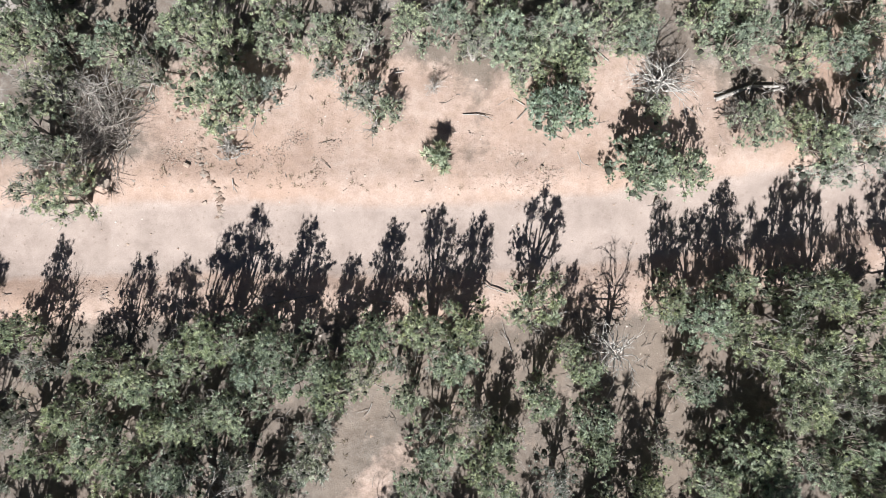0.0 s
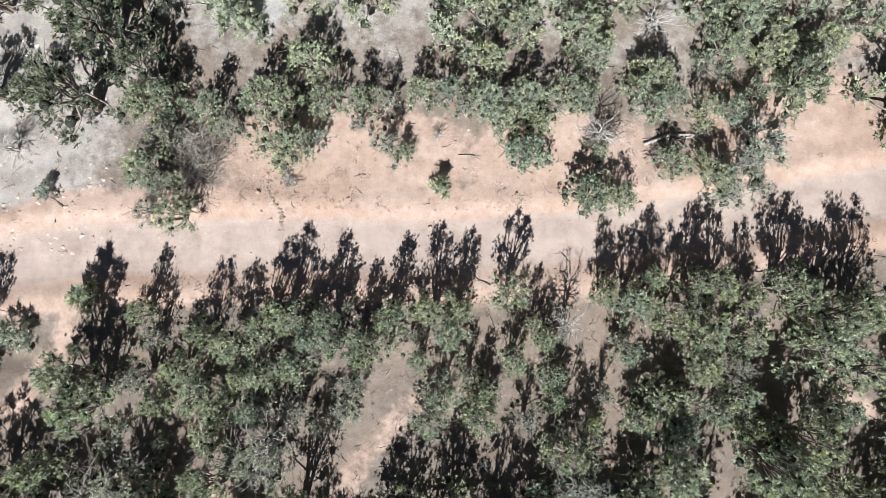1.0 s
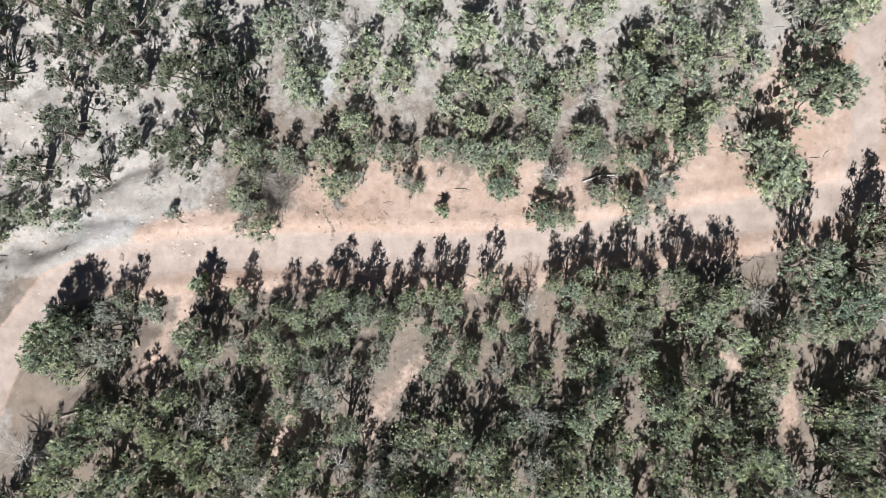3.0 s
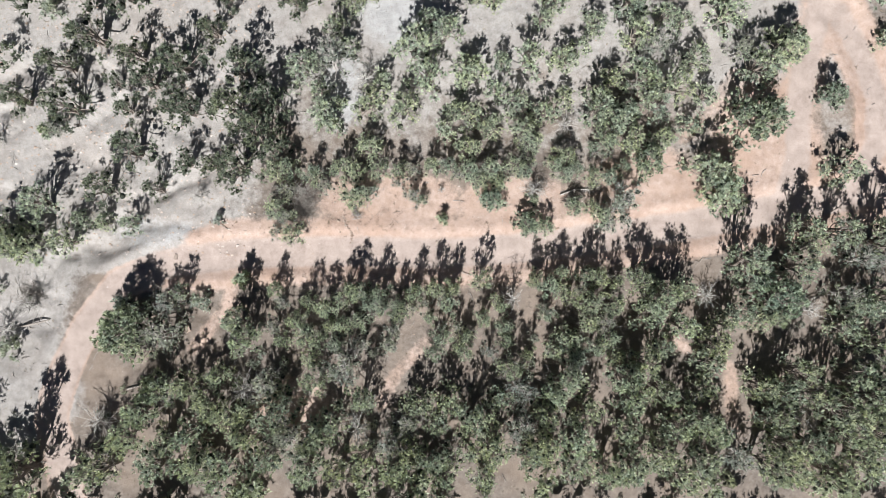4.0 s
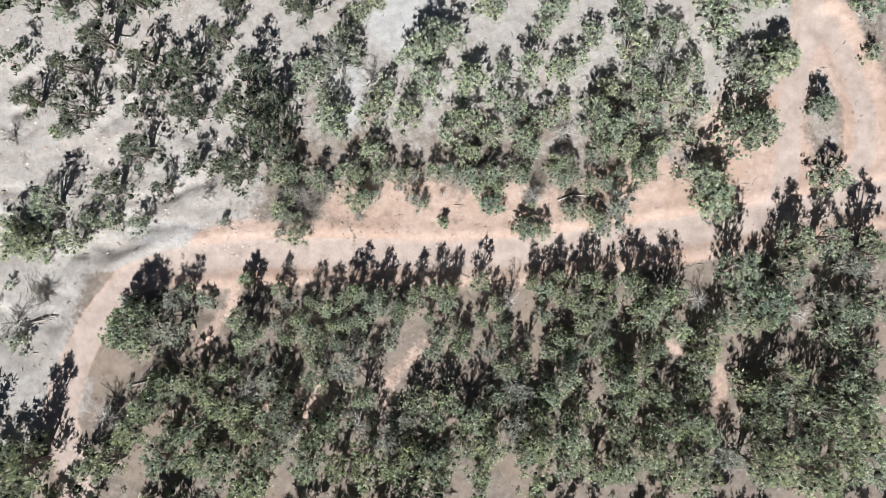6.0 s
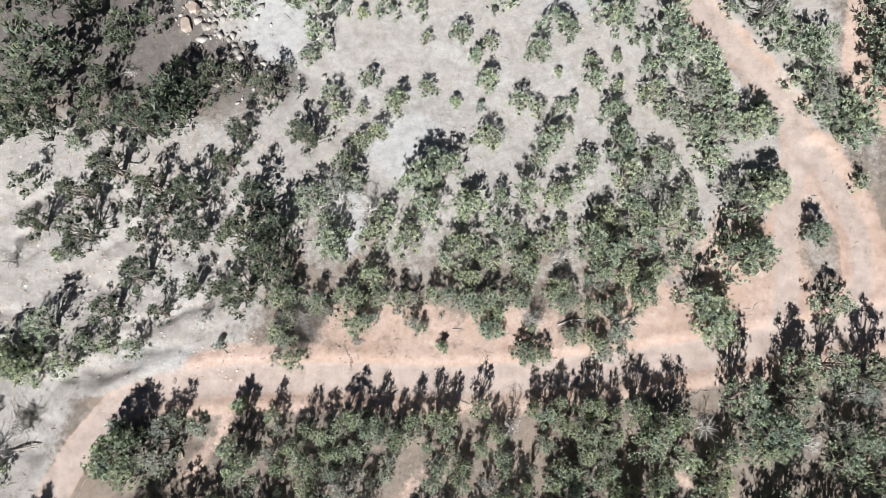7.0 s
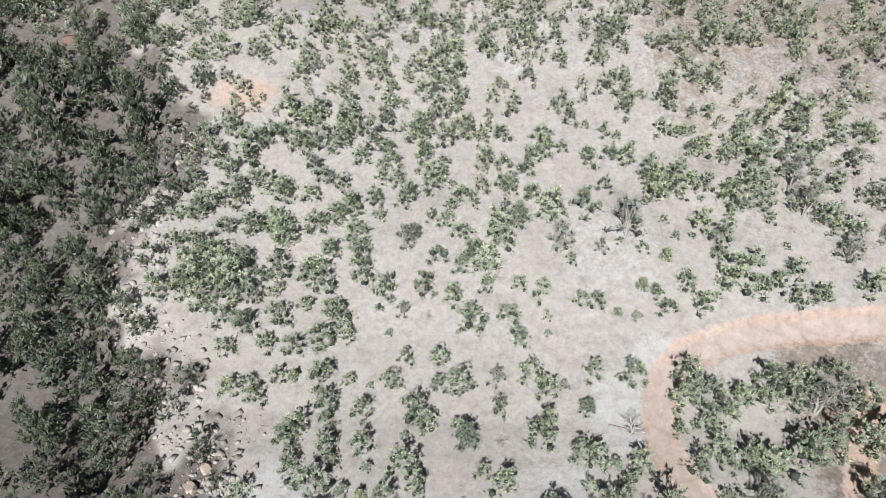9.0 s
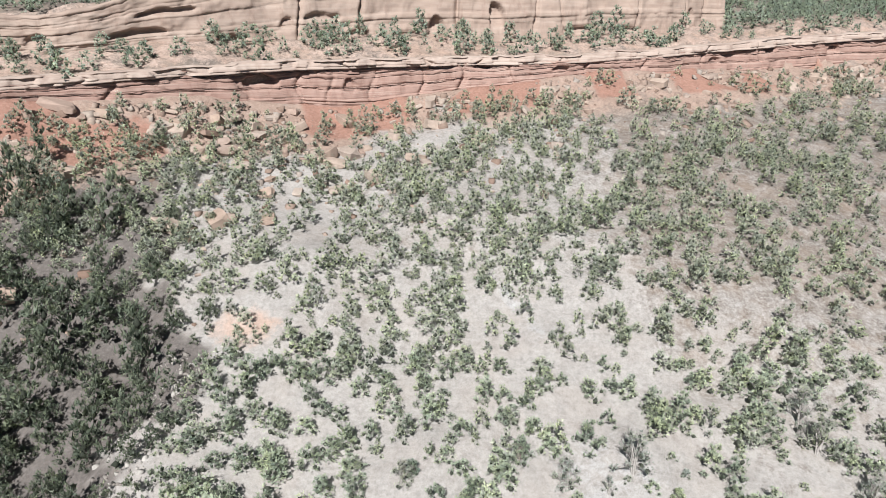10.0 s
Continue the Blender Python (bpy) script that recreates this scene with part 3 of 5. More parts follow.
ICO_FACES = np.array([(0, 11, 5), (0, 5, 1), (0, 1, 7), (0, 7, 10), (0, 10, 11), (1, 5, 9), (5, 11, 4), (11, 10, 2), (10, 7, 6), (7, 1, 8), (3, 9, 4), (3, 4, 2), (3, 2, 6), (3, 6, 8), (3, 8, 9),
                      (4, 9, 5), (2, 4, 11), (6, 2, 10), (8, 6, 7), (9, 8, 1)])


def shade_lumps(rng, lobes, share, flat=0.9, coarse=False):
    """Dark uneven lumps inside each clump of a crown: its twigs, darkened to stand in for inner shade."""
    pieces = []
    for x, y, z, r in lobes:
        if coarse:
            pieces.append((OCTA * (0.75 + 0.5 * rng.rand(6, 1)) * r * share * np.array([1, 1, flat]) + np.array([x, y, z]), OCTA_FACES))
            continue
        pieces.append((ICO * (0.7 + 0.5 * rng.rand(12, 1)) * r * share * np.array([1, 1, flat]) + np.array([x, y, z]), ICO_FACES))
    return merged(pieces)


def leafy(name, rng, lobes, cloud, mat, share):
    """A crown's mesh: its leaves, and the dark lumps within that stand in for shade."""
    core = shade_lumps(rng, lobes, share)
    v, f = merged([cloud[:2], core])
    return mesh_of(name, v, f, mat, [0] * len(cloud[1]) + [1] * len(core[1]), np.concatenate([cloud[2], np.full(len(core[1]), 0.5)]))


def limbs(rng, lobes, height, thick, twigs=0, base_stems=3):
    """Trunk, boughs to each lobe, and bare twigs."""
    pieces = []
    stems = []
    for k in range(base_stems):
        w = 2 * math.pi * (k + rng.rand() * 0.6) / base_stems
        lean = np.array([math.cos(w), math.sin(w), 0]) * height * (0.06 + 0.10 * rng.rand())
        pts = [np.array([math.cos(w), math.sin(w), 0]) * thick * 0.5 + np.array([0, 0, -0.25])]
        for s in (0.25, 0.5, 0.75):
            pts.append(lean * s * 1.3 + np.array([rng.normal(0, 0.05), rng.normal(0, 0.05), height * 0.75 * s]))
        stems.append(pts)
        pieces.append(tube(pts, [thick, thick * 0.8, thick * 0.55, thick * 0.25], 5))
    for i, (x, y, z, r) in enumerate(lobes):
        stem = stems[i % base_stems]
        a = stem[1 + i % 2]
        b = np.array([x, y, z])
        m = (a + b) / 2 + rng.normal(0, 0.10, 3) - np.array([0, 0, 0.05 * height])
        pieces.append(tube([a, m, b, b + (b - m) * 0.4], [thick * 0.4, thick * 0.28, thick * 0.15, thick * 0.05], 3))
        for _ in range(twigs):
            d = rng.normal(0, 1, 3)
            d[2] = abs(d[2]) * 0.7
            d /= np.linalg.norm(d)
            pieces.append(tube([m + (b - m) * rng.rand(), b + d * r * 0.7, b + d * r * (1.15 + 0.4 * rng.rand()) + rng.normal(0, 0.08, 3)], [thick * 0.12, thick * 0.09, thick * 0.03], 3))
    return pieces


def quads_and_tris(pieces):
    """Tubes of quads as triangles."""
    v, f = merged(pieces)
    return v, np.concatenate([f[:, [0, 1, 2]], f[:, [0, 2, 3]]])


def bough(rng, a, d, reach, thick, twigs, wander=0.35):
    """A bent bare branch that forks into thinner ones."""
    pts, way = [np.array(a, float)], np.array(d, float)
    for _ in range(4):
        way = way + rng.normal(0, wander, 3) * np.array([1, 1, 0.6])
        way /= np.linalg.norm(way)
        pts.append(pts[-1] + way * reach * 0.25)
    pieces = [tube(pts, thick * np.array([1, 0.8, 0.6, 0.4, 0.15]), 4)]
    for _ in range(twigs):
        k = 1 + rng.randint(3)
        side = (pts[k + 1] - pts[k]) / (reach * 0.25) + rng.normal(0, 0.7, 3) * np.array([1, 1, 0.7])
        s = pts[k] + (pts[k + 1] - pts[k]) * rng.rand()
        e = s + side * reach * (0.14 + 0.16 * rng.rand())
        pieces.append(tube([s, (s + e) / 2 + rng.normal(0, 0.04, 3), e], thick * np.array([0.42, 0.3, 0.12]), 3))
    return pieces


def bare_twigs(rng, lobe):
    """A dead bough's forked twigs, splaying from one place."""
    x, y, z, r = lobe
    pieces = []
    for _ in range(7):
        d = rng.normal(0, 1, 3)
        d[2] = abs(d[2]) + 0.3
        pieces += bough(rng, (x, y, z), d, r * 2.3, 0.022, 4)
    return pieces


SPAN = {}                               # each kind's crown as built: its width and height


def tree(name, label, category, group, seed, width, height, lobes, leaf_mat, wood_mat, tufts_each=18, leaves_each=13, long=0.15, wide=0.043, twigs=1, thick=0.13, open_at=0.16, stems=3, flat=1.25, inside=0.40, dead=0):
    rng = np.random.RandomState(seed)
    ob = tagged(new(name), label, category, group)
    shape = crown_lobes(rng, width, height, lobes, open_at)
    part("trunk", mesh_of("trunk", *quads_and_tris(limbs(rng, shape, height, thick, twigs, stems)), wood_mat), ob)
    cloud = crown_cloud(rng, shape, tufts_each, leaves_each, long, wide, flat)
    part("crown", leafy("crown", rng, shape, cloud, leaf_mat, inside), ob)
    SPAN[ob.name] = (2 * float(np.percentile(np.hypot(cloud[0][:, 0], cloud[0][:, 1]), 92)), float(np.percentile(cloud[0][:, 2], 99)))
    for k in rng.permutation(len(shape))[:dead]:
        part("dead_branch", mesh_of("dead_branch", *quads_and_tris(bare_twigs(rng, shape[k])), DEADWOOD), ob, "bleached bare twigs")
    return ob


def snag(seed, width, height):
    """A dead tree: trunk and many forked, bare, bleached boughs."""
    rng = np.random.RandomState(seed)
    ob = tagged(new("dead_tree"), "bleached leafless dead juniper with many bare branches", "dead tree", "dead trees")
    pieces, wood = [], []
    for k in range(3):
        w = 2.1 * k + rng.rand()
        wood.append(tube([(0, 0, -0.3), (0.12 * math.cos(w), 0.12 * math.sin(w), height * 0.25), (0.3 * math.cos(w), 0.3 * math.sin(w), height * 0.55)], [0.13, 0.10, 0.04], 6))
    for k in range(38):
        w = 2.4 * k + rng.rand()
        level = 0.10 + 0.55 * rng.rand()
        d = np.array([math.cos(w), math.sin(w), 0.1 + 1.1 * rng.rand() * level])
        pieces += bough(rng, (0.15 * math.cos(w), 0.15 * math.sin(w), height * level), d, width * 0.5 * (0.45 + 0.65 * rng.rand()), 0.036, 8)
    part("trunk", mesh_of("trunk", *quads_and_tris(wood), BLEACHED), ob)
    part("crown", mesh_of("crown", *quads_and_tris(pieces), BLEACHED), ob)
    SPAN[ob.name] = (width, height * 0.85)
    return ob


JUNIPER_KINDS = [
    tree("juniper_tree", "green juniper tree with a clumpy open crown", "tree", "junipers", 1, 3.6, 4.0, 16, GREEN, BARK),
    tree("juniper_tree", "green juniper tree with several upright leaders", "tree", "junipers", 2, 3.4, 4.4, 18, GREEN, BARK, flat=1.6),
    tree("juniper_tree", "broad green juniper tree with a ragged crown", "tree", "junipers", 3, 3.8, 3.7, 17, GREEN, BARK, dead=1),
    tree("juniper_tree", "green juniper tree with bare twigs among its clumps", "tree", "junipers", 4, 3.6, 4.2, 14, GREEN, BARK, twigs=4, open_at=0.22, dead=3),
    tree("juniper_tree", "dense green juniper tree on dry ground", "tree", "junipers", 5, 3.6, 4.0, 21, GREEN, BARK, open_at=0.12),
    tree("juniper_tree", "tall green juniper tree with a high open crown", "tree", "junipers", 6, 3.5, 4.6, 15, GREEN, BARK, open_at=0.26, twigs=3),
]
NEAR_KINDS = [
    tree("juniper_tree", "olive-green juniper tree with feathery sprays and dead twigs", "tree", "junipers", 7, 3.6, 4.6, 20, GREEN, BARK, 26, 16, 0.13, 0.033, dead=2, twigs=3),
    tree("juniper_tree", "green juniper tree with feathery sprays on dry ground", "tree", "junipers", 8, 3.7, 4.4, 18, GREEN, BARK, 28, 16, 0.12, 0.033, dead=2, flat=1.5),
    tree("juniper_tree", "ragged olive juniper tree with bleached twigs in its crown", "tree", "junipers", 9, 3.6, 4.8, 17, GREEN, BARK, 27, 16, 0.13, 0.033, dead=3, open_at=0.25, twigs=3),
    tree("juniper_tree", "dense feathery green juniper tree beside the road", "tree", "junipers", 10, 3.6, 4.4, 23, GREEN, BARK, 24, 16, 0.12, 0.034, dead=1, open_at=0.2),
    tree("juniper_tree", "upright feathery juniper tree with narrow clumps", "tree", "junipers", 15, 3.4, 5.0, 19, GREEN, BARK, 26, 16, 0.13, 0.033, dead=2, open_at=0.32, flat=1.8, twigs=2),
]
DARK_KINDS = [
    tree("pinyon_pine", "pinyon pine with shade put into its dark green foliage", "tree", "dark pinyons", 13, 3.6, 4.2, 17, SHADEPINE, BARK),
    tree("pinyon_pine", "ragged pinyon pine beside the wash, its foliage darkened for shade", "tree", "dark pinyons", 14, 3.6, 4.6, 16, SHADEPINE, BARK, open_at=0.12),
]
GREY_KINDS = [
    tree("grey_juniper", "half-dead grey juniper with thin foliage and bare twigs", "tree", "grey junipers", 11, 3.6, 3.4, 14, GREYGREEN, DEADWOOD, 18, 15, 0.12, 0.028, twigs=5, inside=0.4, dead=5),
    tree("grey_juniper", "grey-green juniper with many dead twigs", "tree", "grey junipers", 12, 3.6, 3.8, 15, GREYGREEN, DEADWOOD, 19, 15, 0.12, 0.028, twigs=4, inside=0.4, dead=4),
]
PINYON_KINDS = [
    tree("pinyon_pine", "round dense dark green pinyon pine", "tree", "pinyon pines", 21, 3.5, 3.4, 26, PINE, BARK, 20, 16, 0.12, 0.045, twigs=0, open_at=0.12, stems=1, flat=1.0),
    tree("pinyon_pine", "compact rounded green pinyon pine beside the sand", "tree", "pinyon pines", 22, 3.4, 3.2, 28, PINE, BARK, 20, 16, 0.12, 0.045, twigs=0, open_at=0.10, stems=1, flat=1.0),
]
SHRUB_KINDS = [
    tree("shrub", "small green juniper shrub on bare clay", "shrub", "shrubs", 31, 1.6, 1.4, 9, GREEN, BARK, 10, 12, 0.18, 0.05, thick=0.05, open_at=0.12),
    tree("shrub", "low grey-green shrub on bare clay", "shrub", "shrubs", 32, 1.6, 1.1, 9, GREYGREEN, DEADWOOD, 9, 12, 0.17, 0.045, thick=0.04, twigs=2, open_at=0.12),
]
SNAG_KINDS = [snag(41, 3.4, 3.6), snag(42, 3.8, 3.0)]
used = set()


def plant(kinds, x, y, width, rng, height=0.0, stature=1.0):
    """Sets one tree of a kind on the ground, at its crown's width, and at its height where that is listed."""
    ob = kinds[rng.randint(len(kinds))]
    wide, high = SPAN[ob.name]
    s = width / wide
    tall = height / high if height else s * stature * (0.88 + 0.26 * rng.rand())
    m = Matrix.LocRotScale((x, y, height_at(x, y) - 0.05), Euler((0.06 * rng.normal(), 0.06 * rng.normal(), rng.rand() * 6.283)), (s, s, tall))
    if ob.name in used:
        copy_thing(ob, m @ Matrix.Diagonal((1 / ob.scale[0], 1 / ob.scale[1], 1 / ob.scale[2], 1)))
    else:
        used.add(ob.name)
        ob.matrix_basis = m


# Places of the trees on the plan, and the widths of their crowns, set to fit the camera's view.
# Beside the road an estimated height of each is listed too.
ROADSIDE_JUNIPERS = [(-8.3, -2.8, 2.5, 4.8), (-12.7, -4.1, 2.6, 5), (-11.1, -2.9, 2.7, 5.2), (-11, -5.8, 2.7, 4.2), (-9.1, -5.5, 2.7, 4.2), (-9.8,
    -1.8, 2.7, 5.6), (-6.8, -2.1, 2.2, 5.4), (-6.6, -4.1, 2, 4.6), (-5.1, -2.8, 1.9, 4.8), (-3.1, -1.9, 2.2, 5), (-16.5, -4.9, 2.8, 4.2), (-15, -3.1,
    2.2, 4.6), (-15.4, -6.9, 3, 4), (-13.6, -7.8, 2.7, 4), (-18.1, -7.5, 2.2, 3.6), (-11.8, -8, 2.5, 3.8), (-12.8, -6.1, 2.1, 3.8), (-4.7, -4.6, 2.3,
    4.2), (-1.3, -4.9, 1.8, 3.6), (-0.3, -1.6, 2.4, 5.2), (1.1, -1.2, 2, 5), (0.6, -3.3, 2.7, 4.2), (0.1, -7, 3, 3.8), (-0.8, -8.7, 2.4, 3.4)]
ROADSIDE_JUNIPERS += [(2.8, -6.8, 2.3, 3.8), (2.4, -8.5, 2.6, 3.6), (-19.1, -1.9, 2, 4), (4.3, -0.5, 2.6, 5.2), (6.8, -3.3, 2, 3.8), (5.8, -2.8, 1.5,
    3.6), (4.7, -4.5, 2.3, 4.2), (7.3, -5.7, 2.3, 4), (7.3, -7.4, 2.1, 3.6), (10.6, -0.2, 2.3, 4.6), (12, -1.3, 2.7, 4.8), (13.6, 0.1, 1.9, 4.8),
    (12.1, -4.3, 2.1, 3.8), (13.6, -1.7, 2, 4.6), (16.2, 0.1, 2.4, 5.4), (17.9, 0.2, 2.4, 5.6), (14.7, -2, 2.7, 6), (16.8, -2.9, 3.2, 5.6), (19, -3,
    2.9, 5.4), (16.8, -5.4, 2.8, 4.6), (14.3, -7, 3.4, 4.4), (12.6, -8.3, 2.8, 3.8), (15.1, -8.6, 3.1, 4), (18.8, -7, 2.9, 4.2)]
ROADSIDE_JUNIPERS += [(17.1, -7.7, 2.7, 4.2), (19.6, -8.7, 2.5, 4), (19.6, -0.9, 2, 5), (10, -8.8, 1.8, 3), (-19.4, 11.9, 2.8, 3.8), (-17.6, 11.8,
    2.8, 4), (-15.1, 11.2, 3.1, 3.8), (-11.4, 12, 3.1, 4.2), (-10.1, 11.8, 2.8, 4.2), (-10.3, 9, 3.5, 4.6), (-9.2, 9.1, 2, 4), (-6.9, 11.9, 2.8, 4),
    (-4.8, 12, 2.3, 3.8), (-2.3, 8.8, 1.5, 2), (-18.6, 7.4, 3.3, 4.2), (-17, 4.5, 3, 3.8), (-1.5, 12.5, 2.1, 3.4), (0.6, 12.4, 2.8, 3.8), (2.8, 11.8,
    2.8, 3.8), (4.2, 11, 2.9, 3.4), (5.7, 12.1, 3.1, 4), (6.4, 10.7, 2.4, 3.4), (8.2, 12.7, 2.9, 3.8), (9.4, 12, 2.5, 3.4)]
ROADSIDE_JUNIPERS += [(10.3, 9, 1.6, 2.2), (11.6, 5.9, 2.5, 3), (12.9, 13.1, 2.2, 3.4), (13.9, 11.8, 2.4, 3.4), (15.1, 12.4, 2.1, 3.4), (15.3, 8.2,
    2.4, 2.8), (17.5, 11.4, 2.6, 3.6), (19.1, 11.7, 2.6, 3.6), (18.1, 7.3, 2.9, 3.4), (20.5, 12.9, 2, 3.2), (17.2, 8.6, 1.6, 2.4)]
ROADSIDE_GREYS = [(-1.9, -3, 1.5, 3.6), (-18.3, -3.2, 2.2, 3.4), (-18.9, -5.6, 3, 3.8), (-3.3, -4, 2.3, 3.8), (-5.5, -6.2, 2.8, 3.2), (-6.1, -7.7,
    2.8, 3.2), (-9, -7.7, 2.5, 3.2), (-7.6, -8.7, 2, 3.2), (1.9, -5.4, 2.2, 3.6), (5.5, -8.4, 2.3, 3.4), (11.4, -3.6, 1.8, 3.4), (10.5, -6.9, 1.8,
    3.2), (18.3, -5.1, 2.7, 4.6), (-13.6, 10.2, 2.3, 3.2), (-5.3, 10.7, 1.8, 2.4), (-3.5, 12, 2.3, 3.4), (-3.4, 9.2, 2.8, 3.4), (-18.2, 9.5, 2.8,
    3.8), (-19.2, 4.9, 2, 2.4), (-18.1, 6.4, 2.4, 3.2), (1.7, 11.5, 2.1, 3), (20, 8.1, 2.6, 3.2), (19.2, 6.2, 3, 2.6), (20.9, 6.6, 2.1, 2.8)]
ROADSIDE_SNAGS = [(8.1, -2.5, 2.9, 4.6), (-0.2, 10, 1.2, 1.2), (10.4, 9.9, 3.4, 3.2)]
ROADSIDE_PINYONS = [(5.6, 8.8, 2.9, 3.6), (9.6, 6, 3.1, 3.6)]
ROADSIDE_SHRUBS = [(-8, 9.8, 1.4, 1.7), (0.1, 6.5, 1.5, 1.9)]
JUNIPERS = {}
JUNIPERS['nw_roadside'] = [(-48, 3.2, 6.2)]
JUNIPERS['north_east_a'] = [(39.3, 34.7, 4.2)]
JUNIPERS['south_east_a'] = [(22, -0.1, 4.4), (24.8, -2, 5), (26.6, -0.7, 4), (23.2, -3.9, 5), (26.6, -5.2, 4), (33.6, 1.5, 5.7), (33, -3.7, 4.6),
    (29.8, -7, 4.6), (31.8, -5.1, 4.1), (36.6, -4.3, 4.2), (39.6, 1.6, 5.3), (41.7, 3.6, 4.8), (44.2, 5.6, 5.4), (40.5, 5.6, 4.3), (45, -5.4, 5.5),
    (46.9, -2.7, 5.5), (49.5, -2.1, 5.6), (49.3, 4.4, 5.6), (48.3, -7.2, 5)]
JUNIPERS['south_east_b'] = [(20, -10.4, 5), (22.7, -9.1, 4.5), (24.7, -7.8, 4), (21.3, -12.9, 5), (24.6, -12.3, 4.5), (29.8, -9.6, 4.6), (29.1, -12.1,
    4.6), (35.4, -11.9, 5.2), (37.7, -13.1, 5.8), (39.3, -10, 4.8), (41.2, -12.5, 4.9), (36.4, -15.7, 4.8), (43.3, -14.2, 6), (46.2, -10.4, 5.5),
    (47.4, -12.9, 5.6), (49.5, -11.6, 5.1), (44.7, -16.7, 5.5), (47.7, -16.6, 6.2), (49.2, -20.4, 5.7), (46.3, -19.3, 4.5), (28.4, -15.9, 5.1), (25.9,
    -16.6, 4.6)]
JUNIPERS['south_east_c'] = [(30.4, -17.2, 4.7), (28.9, -20.2, 5.2), (21.4, -20.5, 5.1), (20.1, -16.8, 4.5), (24, -19.8, 4.6), (35.3, -20.1, 5.3),
    (37.9, -18.2, 4.8), (40.9, -18, 5.4), (38.6, -21.3, 4.9), (42.9, -21.2, 5), (26.5, -21.6, 4.7), (18.3, -21.2, 4.5)]
JUNIPERS['south_middle_a'] = [(-14, -12.5, 4.4), (-8.8, -13.7, 3.9), (-11.9, -16.2, 4.9), (-13.8, -18.2, 4.5), (-14.9, -21.3, 5), (-11.1, -21.2, 5),
    (-8, -20, 4.5), (7.2, -10.1, 3.9)]
JUNIPERS['south_middle_b'] = [(-2.4, -14.1, 4.4), (0.8, -14, 4.8), (3.4, -15.9, 4.4), (-0.4, -16, 4.4), (5.4, -15.9, 4.4), (6.7, -14, 3.9), (12.4,
    -13.2, 4.4), (15, -11.8, 4.4), (16.3, -14.4, 4.4), (11.8, -15.7, 4.4), (2.9, -19, 4.9), (-0.9, -20.3, 4.9), (-3.5, -19.9, 4.4), (6.1, -19.5, 4.9),
    (9.3, -20.1, 4.9), (11.8, -18.9, 4.5), (15, -18.1, 5), (14.4, -21.2, 5), (4.8, -22.1, 4.5), (-4.7, -22.4, 4.5), (0.4, -22.3, 4)]
JUNIPERS['south_west_a'] = [(-49.6, 2.9, 5.6), (-43.1, 3.4, 4.9), (-33.8, -8.5, 4.2), (-22.9, -5.6, 5), (-21.9, -7.5, 4.5), (-46.8, -12.2, 7.8),
    (-47.7, -16.7, 6.7), (-46.4, -22.2, 6.8), (-31.9, -13.5, 5.2), (-33.8, -15.5, 4.7), (-28.1, -12.8, 4.6), (-25.1, -11.5, 4), (-26.1, -14.6, 4.6),
    (-24.2, -15.9, 4.6), (-19.6, -16.3, 5), (-17.8, -14.4, 4.5)]
JUNIPERS['south_west_b'] = [(-22.2, -18.4, 4.1), (-27.8, -17.8, 5.2), (-31.1, -18.6, 4.7), (-34.9, -18, 4.8), (-37.1, -21.7, 5.4), (-39.6, -22.4,
    4.9), (-31.5, -21.6, 5.3), (-27.7, -21.6, 5.2), (-23.9, -20.9, 5.1), (-25.2, -22.9, 4.7), (-19.4, -20.1, 5.1), (-34.9, -4.3, 3.7), (-29.7, -2.3,
    3.1)]
JUNIPERS['far_west_a'] = [(-64.1, 69.3, 5.5), (-57.7, 69.8, 5.4), (-53.3, 68, 5.3), (-48.9, 69.2, 4.6), (-54.1, 65.3, 4.7), (-59, 58.8, 4.7), (-56.8,
    60.3, 4.1), (-51.5, 59.2, 4.5), (-47.9, 55.1, 4.4), (-53.6, 55.1, 4), (-46.8, 63, 4.5), (-43.4, 60.9, 4.4), (-38.3, 64.8, 4.3), (-39.2, 60.5,
    3.8), (-45.3, 57.2, 3.9), (-43.8, 67.1, 2.9), (-57.6, 48.7, 5.4), (-52.1, 49, 4.8), (-48.2, 49.4, 4.2), (-44.9, 51.1, 4.2), (-39.9, 51.2, 3.6),
    (-41.4, 46.4, 4.5), (-38.1, 46.6, 4), (-41.6, 44.5, 3.5)]
JUNIPERS['far_west_b'] = [(-33.8, 40.5, 4.2), (-29.9, 39.6, 4.6), (-31.1, 37.2, 4.1), (-26.4, 39.1, 3.7), (-22.5, 37.5, 4), (-52, 38, 4.5), (-53.7,
    36.3, 4.5), (-48.8, 40.7, 4.5), (-46.5, 42.7, 2.7), (-43.2, 38.7, 3.5), (-44.6, 36.1, 3.9), (-35.8, 35.5, 4.2), (-57, 41.6, 3.8), (-53.9, 32.5,
    4), (-33.8, 55.6, 3.6), (-33.6, 53, 2.7), (-29.8, 50.1, 2.6), (-27, 49.2, 3)]
